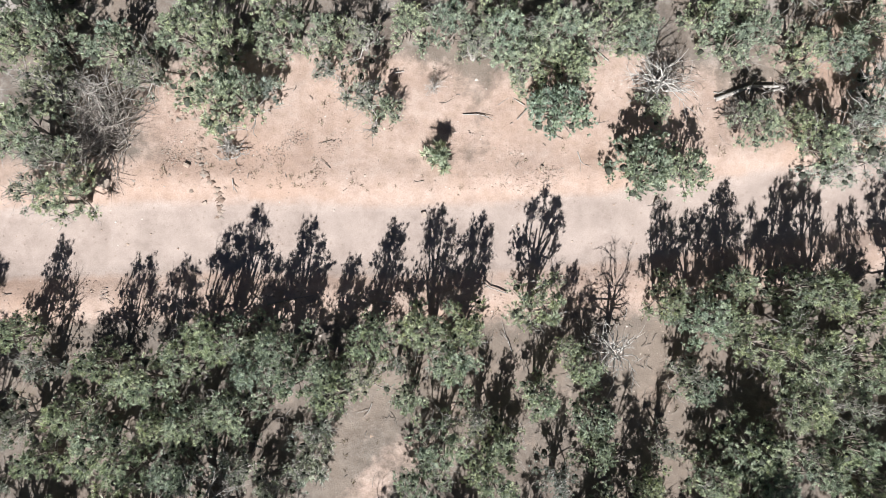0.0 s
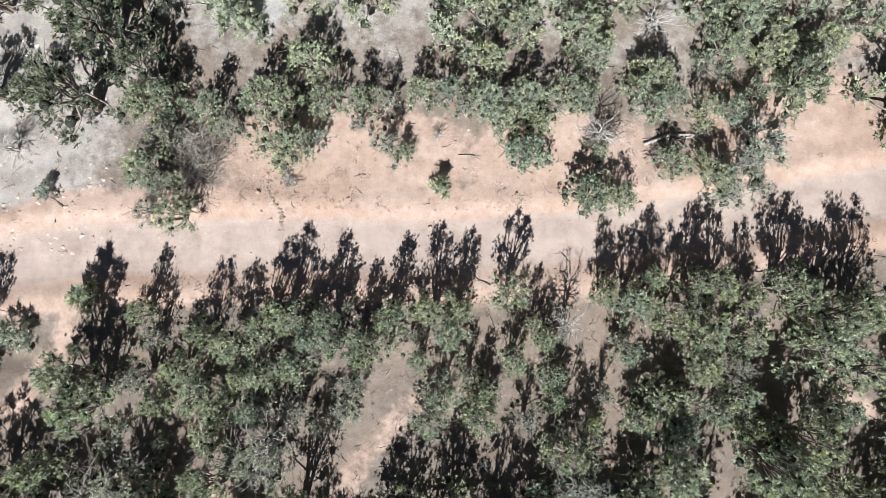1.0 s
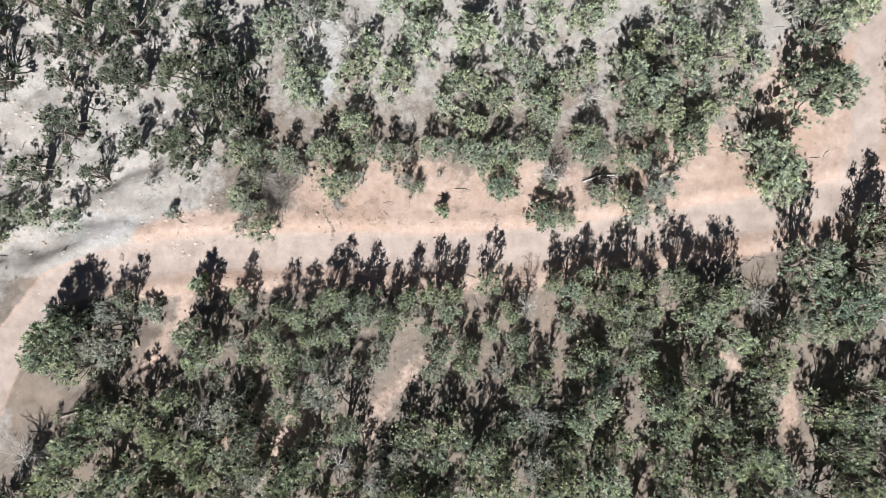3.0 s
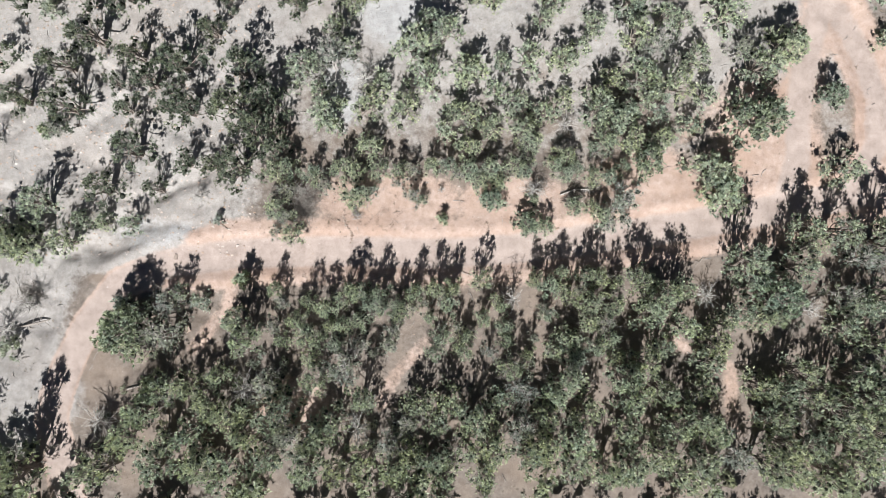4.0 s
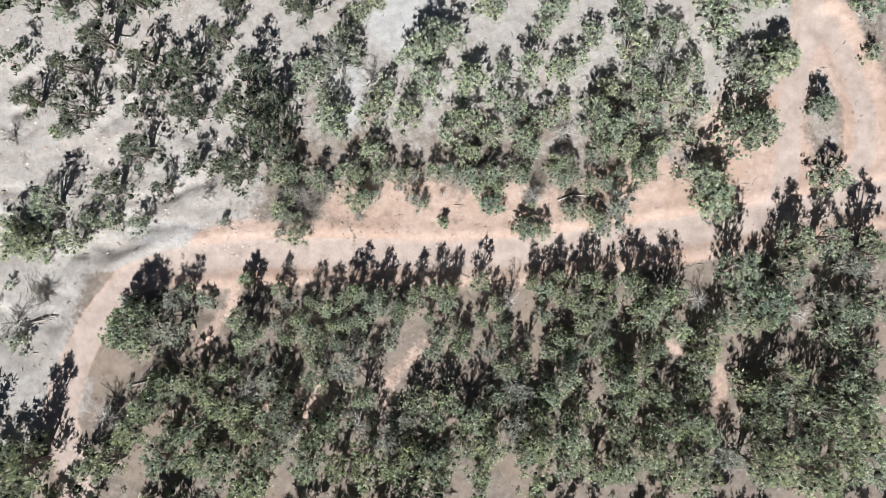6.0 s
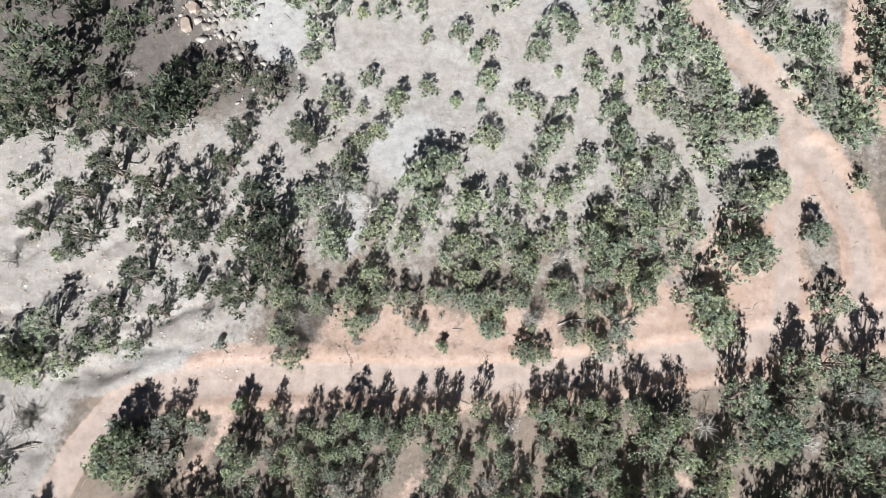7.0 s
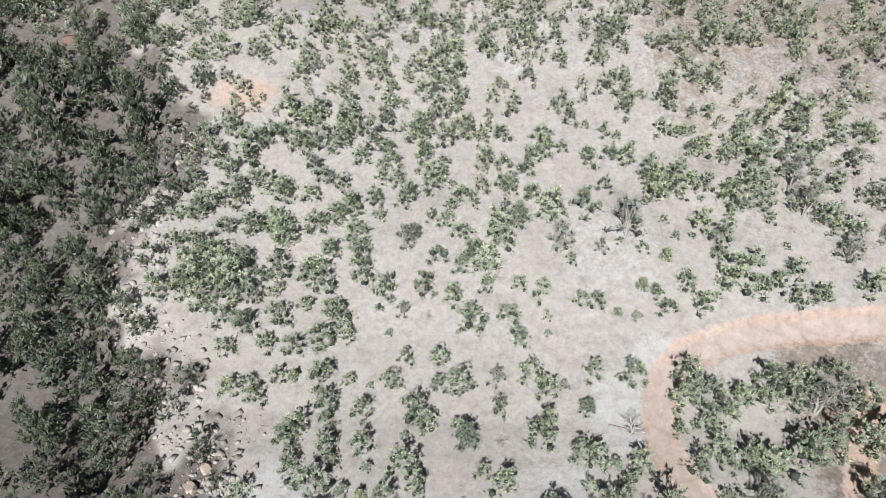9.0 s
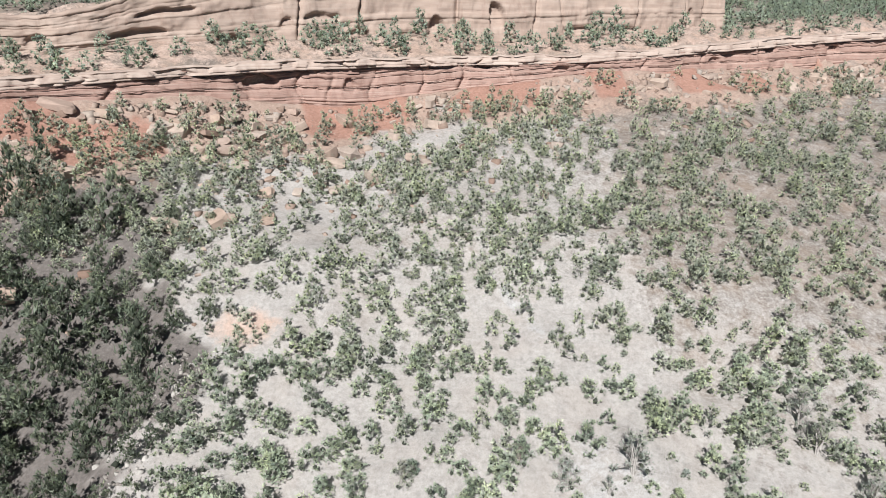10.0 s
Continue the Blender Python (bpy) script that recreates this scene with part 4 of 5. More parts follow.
JUNIPERS['clay_flat_a'] = [(-32.1, 64.5, 3.2), (-29.5, 65.6, 2.8), (-28.1, 63.6, 3.7), (-25.6, 66.5, 2.7), (-19.1, 66.6, 4.1), (-17.7, 62.2, 4),
    (-17.5, 59.6, 3.5), (-21.6, 58.7, 4.4), (-22.6, 56.2, 3.9), (-21.2, 52.7, 3), (-16.8, 55.5, 3.9), (-15.7, 54, 2.1), (-17.7, 49.1, 5), (-16.7, 45,
    3.7), (-18.1, 43.1, 3.2), (-14.9, 66.8, 2.3), (-8.9, 66.7, 3.6), (-12.6, 61.7, 3.5), (-12.2, 55.8, 3.4), (-8, 49, 3.3), (-5.1, 61.3, 4.8), (-3.1,
    60.1, 3.5)]
JUNIPERS['clay_flat_b'] = [(-5.9, 52.8, 4.6), (-3.9, 50, 3.3), (-3, 45.7, 2.4), (-10, 39.8, 3.5), (-6.6, 36.7, 3.9), (-14.6, 37.6, 3.9), (-13.7, 35.4,
    3.5), (-10.9, 35.9, 2.3), (-2.8, 39.1, 3.1), (-1.8, 66.4, 2.7), (1.4, 66.4, 4), (1.2, 60.2, 2.6), (7, 63.3, 3.1), (4.7, 53.1, 2.5), (7.4, 51.2,
    3.3), (1.4, 46.2, 3.6), (5.2, 45.4, 2.8), (4.8, 39.8, 3.9)]
JUNIPERS['clay_flat_c'] = [(9.5, 36.9, 3.9), (11.3, 36.4, 3.1), (13.9, 37, 2.3), (15.7, 37.4, 2.4), (13.6, 48, 4.5), (15.2, 46.7, 3.3), (11.4, 44, 4),
    (12.3, 58.3, 4.8), (13.7, 60.7, 3.5), (11.6, 68, 4.1), (14.1, 66.1, 3.6), (21.1, 69, 3.7), (18.2, 56.3, 3.5), (20, 55.7, 3.9), (18.5, 52, 2.1),
    (23.8, 52.3, 2.6), (20.9, 48.4, 5), (22.7, 49.4, 3.4), (18.1, 43, 2.4)]
JUNIPERS['road_bend_a'] = [(18.5, 40.2, 4), (21.6, 40, 2.4), (20.8, 36.3, 4.4), (25.7, 54.7, 3.5), (26.6, 68.2, 4.2), (27.5, 47.2, 5.1), (24.7, 45.8,
    3.3), (28.9, 45.1, 4.2), (28, 42.7, 4.1), (31.7, 43.6, 4.2), (33.1, 41.8, 3.8), (25.4, 42.5, 2.5), (25.5, 38.6, 4.9), (33.9, 37.3, 4.6), (33.6,
    39.8, 3.8), (27.5, 36.4, 4.4), (34.3, 67.2, 5.2), (33.6, 65.1, 4.2), (37.4, 65.1, 4.7), (32.1, 60.6, 2.7), (35.9, 61.2, 3.7), (38.9, 62.6, 4.7)]
JUNIPERS['road_bend_b'] = [(33.4, 54.9, 4), (36.6, 57.5, 3.7), (37.3, 55.2, 2.7), (40.4, 56.3, 4.6), (42.4, 54.6, 4.6), (40.6, 46.8, 4.9), (36.2,
    50.6, 2.6), (41.6, 65.6, 3.8), (44.6, 65.4, 4.4), (46.1, 67.7, 4.9), (48.2, 65.8, 5.4), (51.3, 68.3, 5), (56, 68.4, 5.1), (58, 64.3, 5.1), (47.8,
    56.3, 5.2), (50.9, 57.9, 5.8), (53.5, 60.7, 3.9), (44.8, 45.4, 4.5), (45.8, 42.8, 4.9), (47.5, 46.5, 3.6), (44.3, 40.7, 3.9), (48.7, 36.9, 4.4),
    (45.9, 37.3, 3.9), (54.7, 50.2, 5.7), (54.2, 45.2, 5.6), (53.1, 40.5, 5.5), (49.5, 35.2, 5.3), (57.4, 59.2, 5)]
JUNIPERS['hillside_foot_a'] = [(-78.3, 112.7, 3.9), (-73.8, 108.5, 5.1), (-68.2, 115.4, 4.5), (-70.9, 113.2, 3.8), (-58.4, 112.2, 5.6), (-51.5, 108.9,
    3.5), (-44.8, 107.3, 4.6), (-42.2, 103, 3.9), (-40.4, 109.1, 3.4), (-36.4, 106.1, 5.6), (-32.9, 108, 5), (-28, 106.6, 4.4), (-24.3, 107.9, 4.4),
    (-25.3, 102.8, 3.8), (-20.7, 109.6, 3.9), (-17.5, 105.9, 3.8), (-18.9, 111.3, 3.3), (-12.9, 108.7, 3.3), (-11.7, 105.3, 3.8), (-7.7, 112, 5),
    (-6.1, 108.2, 3.8), (-2.2, 110.5, 3.9), (1.1, 112.2, 3.9), (4.6, 105.2, 4.3), (7.9, 104.4, 3.7), (7.5, 111.2, 3.3), (14.1, 106.3, 3.2), (11.2,
    103.3, 3.2), (18, 108, 2.7), (22.8, 106.5, 3.3), (26.7, 107.9, 3.3), (26, 112.3, 2.8)]
JUNIPERS['hillside_foot_a'] += [(29.5, 106.9, 3.3), (33, 103.9, 3.8), (37.3, 102.1, 4.9), (41.6, 110.5, 2.9), (40.3, 113.5, 2.9), (43.3, 111.7, 2.3),
    (47.1, 108.2, 2.9), (50.3, 112.2, 4.2), (52.2, 107, 5.3), (56, 111.3, 4.2), (59.4, 109.1, 4.8), (63.3, 110, 5.5), (68.2, 113.3, 3.8), (70, 108.6,
    5), (73.6, 115.2, 3.9)]
JUNIPERS['hillside_foot_b'] = [(-78.9, 104.9, 5.1), (-73.4, 101.4, 5.6), (-76.4, 96.6, 5), (-71.2, 105.5, 5.7), (-64.2, 108.1, 5), (-61.6, 104.4,
    4.3), (-50.4, 96.2, 5.3), (-51, 89.5, 4.3), (-49.2, 102.8, 4.6), (-47.1, 96.5, 3.8), (-44.7, 97.9, 3.8), (-42.8, 92.7, 4.2), (-39.3, 100, 4.9),
    (-37, 102.6, 3.8), (-37, 95.7, 4.2), (-38, 90.5, 4.2), (-32.9, 99.3, 4.3), (-30, 97.9, 3.7), (-33.6, 91.1, 4.7), (-30.3, 92.8, 4.2), (-28.1, 90,
    4.6), (-25.2, 97.7, 3.7), (-22.8, 101.1, 3.2), (-19.9, 100.6, 3.2), (-23.7, 92, 4.1), (-20.2, 94, 4.1), (-16.2, 90.6, 4.5), (-17.6, 96.2, 3.6),
    (-20.5, 87.3, 4), (-14, 97.3, 3.6), (-8.4, 98.2, 3.6), (-10.5, 101.9, 3.2)]
JUNIPERS['hillside_foot_b'] += [(-4.7, 100.2, 4.7), (0.9, 97.6, 4.1), (-1.7, 93.2, 3.5), (1.1, 90.7, 3.9), (-2.8, 86.3, 3.4), (3, 86.7, 3.9), (0.8,
    84.9, 3.4), (6.5, 91.4, 4), (7.4, 88.6, 4.4), (7.9, 100.2, 3.6), (12.6, 98.3, 3.6), (14.8, 94.7, 3.5), (21, 95.3, 5.1), (25.2, 100.3, 3.2), (18.7,
    86.7, 2.4), (30.3, 88.9, 2.5), (32.9, 101.5, 2.7), (40.5, 93.3, 4.8), (43.2, 90.3, 4.2), (42.7, 87.8, 3.1), (49.5, 101.4, 4.5), (51.8, 98.4, 3.9),
    (52.7, 95.7, 2.2), (61.9, 94.9, 4.6), (65.2, 103, 3.6), (65.7, 83, 4.4)]
JUNIPERS['hillside_foot_c'] = [(-73, 93.2, 5.5), (-69, 95.6, 4.2), (-63, 93.3, 5.3), (-64.7, 88, 5.3), (-73.4, 87, 5.4), (-66.8, 82.3, 5.8), (-58.2,
    84.2, 5.1), (-53.6, 84.3, 4.3), (-48.4, 83.7, 4.1), (-50.6, 76, 4.6), (-60.4, 80, 5), (-67.5, 75.7, 5.1), (-71.8, 79.4, 4.7), (-62.9, 75.2, 5),
    (-47.5, 72.8, 4.5), (-53.6, 73.9, 4.2), (-46.7, 79.3, 4.1), (-42.4, 79.6, 4.5), (-39.5, 77.3, 4.5), (-45.4, 86.8, 3.6), (-41.7, 86.1, 4.6),
    (-38.2, 85.8, 4.6), (-34.7, 85.5, 4), (-38.5, 81.2, 4), (-35.5, 79.4, 4.5), (-31.8, 83.1, 4), (-32, 79, 3.4), (-28.4, 84.3, 4), (-27.1, 76, 4.3),
    (-32, 73.9, 4.3), (-34.2, 70.6, 3.3), (-28.3, 71.5, 3.8)]
JUNIPERS['hillside_foot_c'] += [(-23.9, 70.8, 3.7), (-23.8, 83.7, 3.4), (-20.8, 81.5, 3.9), (-18.7, 77.7, 4.3), (-19.9, 72.9, 4.2), (-15.8, 73.7,
    2.3), (-14.7, 83, 3.9), (-15.9, 86.9, 3.9), (-10.9, 79.9, 4.7), (-4.8, 81.1, 3.8), (-0.3, 79.5, 3.8), (2.4, 75.9, 4.6), (4.9, 81.7, 2.8), (10.2,
    82.2, 2.9), (13.7, 80.8, 3.8), (8.4, 77.2, 4.2), (10.2, 73.9, 3.7), (19.8, 80.2, 2.9), (22.3, 79.3, 3.3), (31.8, 82.2, 3), (33.3, 79.4, 3.4),
    (36.5, 83, 3.5), (38.9, 79.9, 3.5), (44.1, 83.4, 5.6), (47.2, 85.9, 4.2), (51.2, 83.8, 3.7), (54.5, 85.8, 3.8), (53.7, 81.5, 3.2), (57.4, 81.7,
    3.7), (48.9, 83, 3.1), (-1.8, 70.8, 3.2), (-6.9, 70.7, 3.2)]
JUNIPERS['north_west'] = [(-49.2, 31.1, 6.8), (-42.2, 32.3, 5.2), (-36.8, 32.1, 6.8), (-40.2, 26.9, 4.7), (-43.6, 23.8, 4.3), (-42.8, 18.8, 5.1),
    (-48.7, 19.8, 4.5), (-50.9, 24.7, 4.3), (-35.5, 14, 4.7), (-35.4, 25, 4), (-33.9, 21.8, 4.3), (-38, 21.9, 2.7), (-36.8, 19, 3.1), (-30.1, 23.9,
    5.6), (-26.6, 27.9, 3.6), (-23.2, 23.3, 5), (-25.1, 32.4, 3.7), (-29.2, 18.7, 4.9), (-31.8, 19, 3.1), (-23.8, 19.3, 5.4), (-19.7, 19.5, 4.9),
    (-29.5, 12.6, 3.6), (-33.1, 9.6, 3), (-39.1, 9.7, 4.5), (-45.8, 7.8, 5.2), (-42.1, 6.1, 3), (-39.3, 5.8, 2.7), (-36.2, 5.6, 3.4), (-50.4, 5.2,
    4.9), (-21.4, 16.1, 5.4), (-22.9, 11.9, 5.4), (-19, 13.8, 3.9)]
JUNIPERS['north_centre'] = [(-26.2, 12.6, 3.6), (-16.6, 31.1, 4.3), (-18.3, 32.6, 3.3), (-16, 24, 4.9), (-12.8, 28.4, 3.6), (-10.8, 31.3, 3.1), (-8.6,
    32.7, 3), (-13.2, 18.3, 4.9), (-8.5, 19.6, 4.8), (-8.4, 14.4, 4.1), (-3.4, 25.7, 5.8), (-2, 22.5, 5.2), (-4.5, 19, 4.8), (-1.5, 29.3, 3.6),
    (-14.3, 21.3, 3.2), (5.2, 32.3, 4.3), (0.2, 28.1, 4.3), (2.7, 23.7, 4.9), (6.7, 24.8, 2.5), (13, 32, 4.2), (14.6, 33.9, 3), (11.3, 30, 3), (9.4,
    24.9, 5.3), (14.1, 25.1, 3.6), (17.4, 29.2, 3.8), (21.4, 32, 5), (25.5, 30.5, 3.7), (27.5, 29.4, 3.3), (22.1, 27.3, 5), (28.9, 25.4, 4.3), (33.5,
    33.6, 6.5), (30.8, 34.3, 4.8)]
JUNIPERS['north_side'] = [(37.5, 34.4, 4.8), (32.2, 30.2, 5.4), (38.3, 25.8, 6.4), (39.6, 27.7, 3.6), (35.5, 24.1, 5.2), (30.2, 21, 3.6), (37.5, 20.1,
    3.6), (22.8, 23.2, 5.3), (19.5, 22.5, 4.2), (17.5, 19.6, 5.3), (20.1, 18.3, 4.8), (24.1, 19.8, 5.2), (26.1, 21.9, 5.2), (28.2, 17.9, 3.5), (14.1,
    20.9, 3), (11.5, 18.9, 4.1), (8.1, 19.9, 3.5), (6.1, 21.4, 3.5), (8.8, 16.8, 4), (2.1, 18.6, 4.7), (5.5, 17.3, 3.5), (2.9, 14.6, 3.5), (10.2,
    15.4, 3.5), (14.2, 13.8, 3.5), (18.2, 15.6, 4.1), (21.5, 15.7, 4), (24.8, 15.8, 4), (30.5, 12, 6.7), (31.6, 9.7, 5.1), (33.5, 8.6, 3.5), (50.2,
    33.4, 4.4), (50.8, 27.8, 2.9)]
JUNIPERS['north_side'] += [(45.3, 12.7, 5.2)]
GREY_JUNIPERS = [(47.3, 2.4, 4.4), (45.4, -1.5, 4.4), (33.6, -19.6, 4.2), (-10.8, -10.4, 4.8), (-5.5, -18.6, 4.4), (-3.6, -16.1, 3.9), (9.2, -12.7,
    3.9), (8.6, -16.4, 4.4), (-31.2, -6.5, 4.7), (-19.7, -13.2, 5), (-16.9, -18.2, 5), (-31.4, -3.9, 4.7), (-20.3, 41.5, 1.6), (-18.9, 38.3, 1.6),
    (6.6, 67.4, 3.1), (30.5, 38.8, 4.5), (40.1, 49.9, 5.4), (52.5, 64.8, 6), (46, 38.3, 4.4), (-8.3, 88.9, 3.9), (23.6, 88.3, 2.5), (17.4, 89.6, 4.5),
    (27.9, 91.7, 6.1), (58.1, 103.6, 6.5), (59, 97.8, 6.3), (64, 89.4, 4.5), (-7.7, 78.1, 2.8), (-12.7, 24.3, 5.2), (24.2, 26.7, 4.7), (20.6, 8.8,
    4.6), (34.3, 26.3, 3.3), (-44.6, 16.7, 2.6)]
SNAGS = [(30.2, -1.8, 3.2), (42.1, -3.5, 3.2), (40.3, -15.6, 3.2), (-9.3, -17.4, 4.3), (-22.3, -13.3, 3.9), (-38.7, -16.8, 4.2), (-40.9, 40.4, 2.3),
    (7.1, 57.7, 2.2), (25.5, 60.5, 3.9), (-3.8, 77.6, 1.6), (-50.8, -6.5, 4), (-47.7, -3.7, 3.4), (-52.1, 15.5, 3), (-28.2, 9, 2.6), (-9.4, 22.6,
    3.3), (-15.4, 22.8, 3), (14.2, 17.7, 2.9)]
PINYONS = [(37.4, -2.3, 5.8), (-35.7, -6.5, 6.3), (2.4, 58, 3.4), (19.7, 63.8, 2.5), (21.6, 43.9, 1.5), (39.5, 37.3, 2.1), (-6.6, 90.7, 2.5), (10.2,
    93.1, 3.5), (34.9, 18, 6), (23.6, 13.1, 3.7), (44.9, 21.2, 3)]
SHRUBS = [(-27.8, -3.2, 2.5), (-23.2, -0.5, 2), (-49.9, -8.9, 2.8), (-37.1, -3.6, 2.3), (-55.3, 43.3, 1.5), (-23.3, 66.9, 1.8), (-11.8, 66.4, 1.3),
    (-11, 53.4, 1.7), (-13.8, 49.7, 2.1), (-11.5, 49.1, 1.6), (-6.2, 58.6, 1.4), (3.4, 43.6, 2), (0.9, 37.2, 1.5), (4.2, 36.9, 1.5), (14.1, 41.7,
    1.2), (16.6, 67.3, 1.8), (22.6, 55.3, 1.7), (36.2, 91.9, 1.6), (33.9, 87.5, 2), (-9.8, 75.2, 1.4), (14.6, 75.5, 1.4), (25.6, 78.8, 1.4), (28.6,
    78.4, 1.9), (29.7, 82.9, 2), (-46.1, 16.4, 1.8), (-46.1, 30.6, 2.6), (-26, 6.3, 1.4)]


ROAD_X, ROAD_Y = [p[0] for p in MAIN_ROAD[5:]], [p[1] for p in MAIN_ROAD[5:]]
rng = np.random.RandomState(7)


def dark_side(x, y):
    """The wash and its bank, where darker foliage stands in for shade."""
    return y > 9 and float(west_of(np.array([x]), np.array([y]))[0]) > -4


def roadside(x, y):
    """The stretch whose trees are listed with their heights."""
    return abs(x) < 20.6 and -9.4 < y < 13.7


junipers = sorted((p for grove in JUNIPERS.values() for p in grove), key=lambda p: math.hypot(p[0] * 0.75, p[1] - 3))
junipers = [p for p in junipers if not (p[0] < -44 and -18 < p[1] < -5)]
junipers += [(-49, -21, 5), (-52.5, -24, 5.5), (-48.5, -27.5, 5), (-53, -19, 5), (-51.5, -31, 5)]
for kinds, places in ((NEAR_KINDS, ROADSIDE_JUNIPERS), (GREY_KINDS, ROADSIDE_GREYS), (SNAG_KINDS, ROADSIDE_SNAGS), (PINYON_KINDS, ROADSIDE_PINYONS), (SHRUB_KINDS, ROADSIDE_SHRUBS)):
    for x, y, width, height in places:
        plant(kinds, x, y, width * (1.04 if height > 4.7 else 0.95), rng, height * 0.96)
for x, y, width in junipers[:230]:
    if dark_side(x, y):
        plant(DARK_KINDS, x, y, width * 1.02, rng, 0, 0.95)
        continue
    width = width * (0.88 if 4 < y < 34.6 else 0.8)
    near = abs(x) < 26 and -14 < y < 17
    plant(NEAR_KINDS if near else JUNIPER_KINDS, x, y, width, rng, 0, 0.78 if y > np.interp(x, ROAD_X, ROAD_Y) else 1.2)
for kinds, places in ((GREY_KINDS, GREY_JUNIPERS), (SNAG_KINDS, SNAGS), (PINYON_KINDS, PINYONS), (SHRUB_KINDS, SHRUBS)):
    for x, y, width in places:
        plant(kinds, x, y, width, rng)

# ---------------------------------------------------------------- the far woods


def far_templates(lobe_count, tufts_each, leaves_each, long, wide, coarse=False):
    """Crowns of unit width for joined woods: tufts over a few lumps of uneven size and height."""
    out = []
    for seed in range(10):
        rng = np.random.RandomState(100 + seed)
        lobes = crown_lobes(rng, 0.95, 0.95 + 0.4 * rng.rand(), lobe_count, 0.14)
        lobes[:, 3] *= 1.25 * (0.7 + 0.6 * rng.rand(len(lobes)))
        cloud = crown_cloud(rng, lobes, tufts_each, leaves_each, long, wide, 1.3)
        span = 2 * float(np.percentile(np.hypot(cloud[0][:, 0], cloud[0][:, 1]), 93))
        # dark cores in place of the shade inside far crowns
        core = shade_lumps(rng, lobes, 0.46, 1.2, coarse)
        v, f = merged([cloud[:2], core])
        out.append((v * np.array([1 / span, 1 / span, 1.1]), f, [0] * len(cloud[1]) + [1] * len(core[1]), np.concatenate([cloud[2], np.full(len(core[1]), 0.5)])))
    return out


COARSE, WASHED, MIDDLING, FINE = far_templates(9, 11, 4, 0.085, 0.044, True), far_templates(10, 11, 4, 0.095, 0.044, True), far_templates(9, 12, 5, 0.085, 0.036, True), far_templates(11, 14, 6, 0.07, 0.027)


def far_woods(name, label, leaf_mat, seed, places, templates=COARSE, tall=1.0):
    """Many far trees in one mesh."""
    rng = np.random.RandomState(seed)
    pieces, inner, tones = [], [], []
    xs, ys = np.array([p[0] for p in places]), np.array([p[1] for p in places])
    zs = ground_height(xs, ys)
    for (x, y, width), z in zip(places, zs):
        v, f, inside, tone = templates[rng.randint(len(templates))]
        inner += inside
        tones.append(np.clip(0.65 * tone + 0.35 * rng.rand(), 0, 1))
        w = rng.rand() * 6.283
        c, s = math.cos(w), math.sin(w)
        turn = np.array([[c, s, 0], [-s, c, 0], [0, 0, 1]])
        pieces.append((v @ turn * np.array([width, width, tall * width * (0.8 + 0.4 * rng.rand())]) + np.array([x, y, z - 0.1]), f))
    return tagged(new(name, mesh_of(name, *merged(pieces), leaf_mat, inner, np.concatenate(tones))), label, "woodland", kind="stuff")


def scatter(rng, x0, x1, y0, y1, spacing, keep, size):
    """Uneven places on a jittered grid, kept by a chance over the plan."""
    out = []
    for y in np.arange(y0, y1, spacing):
        for x in np.arange(x0, x1, spacing):
            px, py = x + spacing * rng.uniform(-0.6, 0.6), y + spacing * rng.uniform(-0.6, 0.6)
            if rng.rand() < keep(px, py):
                out.append((px, py, size * (0.45 + 1.05 * rng.rand() ** 1.4)))
    return out


def hillside(x, y):
    ly = ledge_line(x)
    if y > ly - 3 or abs(x) > 0.75 * y + 25 or (y < 120 and float(west_of(np.array([x]), np.array([y]))[0]) > 3):
        return 0.0
    if y < 113 and abs(x) < 72:
        foot = float(smooth(y, 78, 100)) * (1 - 0.55 * float(smooth(x, 0, 22)))
        return 0.42 * foot if float(west_of(np.array([x]), np.array([y]))[0]) < 0 else 0.0
    if float(off_line(np.array([x]), np.array([y]), NORTH_ROAD)[0]) < 4:
        return 0.0
    talus = float(smooth(ly - y, 2, 34)) if x < 30 else float(smooth(ly - y, 8, 70))
    patch = float(value_noise(np.array([x]), np.array([y]), 13, 2)[0])
    return (0.20 if x < 30 else 0.16) + (0.54 if x < 30 else 0.48) * talus + 0.45 * patch + 0.15 * float(smooth(-x, 45, 60))


def terrace(x, y):
    b = y - ledge_line(x)
    if 6 < b < TERRACE - 1:
        return 0.62
    if x > WALL_END + 4 and b > 8:
        return 0.62
    if x < -100 and TERRACE + 8 < b < TERRACE + 50:
        return 0.5
    return 0.0


rng = np.random.RandomState(19)
far_woods("juniper_woodland", "green junipers scattered over the pale clay", GREEN, 8, [p for p in junipers[230:] if not dark_side(p[0], p[1])], FINE)
far_woods("pinyon_woodland", "pinyons standing over the edge of the wash, foliage darkened for shade", SHADEPINE, 17, [(p[0], p[1], p[2] * 0.86) for p in junipers[230:] if dark_side(p[0], p[1])], MIDDLING, 1.3)
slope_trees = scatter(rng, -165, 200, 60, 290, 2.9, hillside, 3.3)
far_woods("western_slope_woodland", "pinyons on the stony slope above the wash, foliage darkened for shade", SHADEPINE, 21, [p for p in slope_trees if p[0] < -46 and p[1] < 122], WASHED, 1.2)
slope_trees = [p for p in slope_trees if not (p[0] < -46 and p[1] < 122)]
# Half the hillside trees get grey foliage, with distance haze put into it.
far_woods("hillside_woodland", "scattered junipers on the pale hillside, greyed for distance haze", GREYGREEN, 3, slope_trees[::2])
far_woods("hillside_scrub", "grey-green junipers and scrub on the pale hillside", GREEN, 4, slope_trees[1::2])
far_woods("terrace_woodland", "dark green trees on the ledge below the cliff wall", PINE, 5, scatter(rng, -160, 210, 120, 400, 4.7, terrace, 4.8))


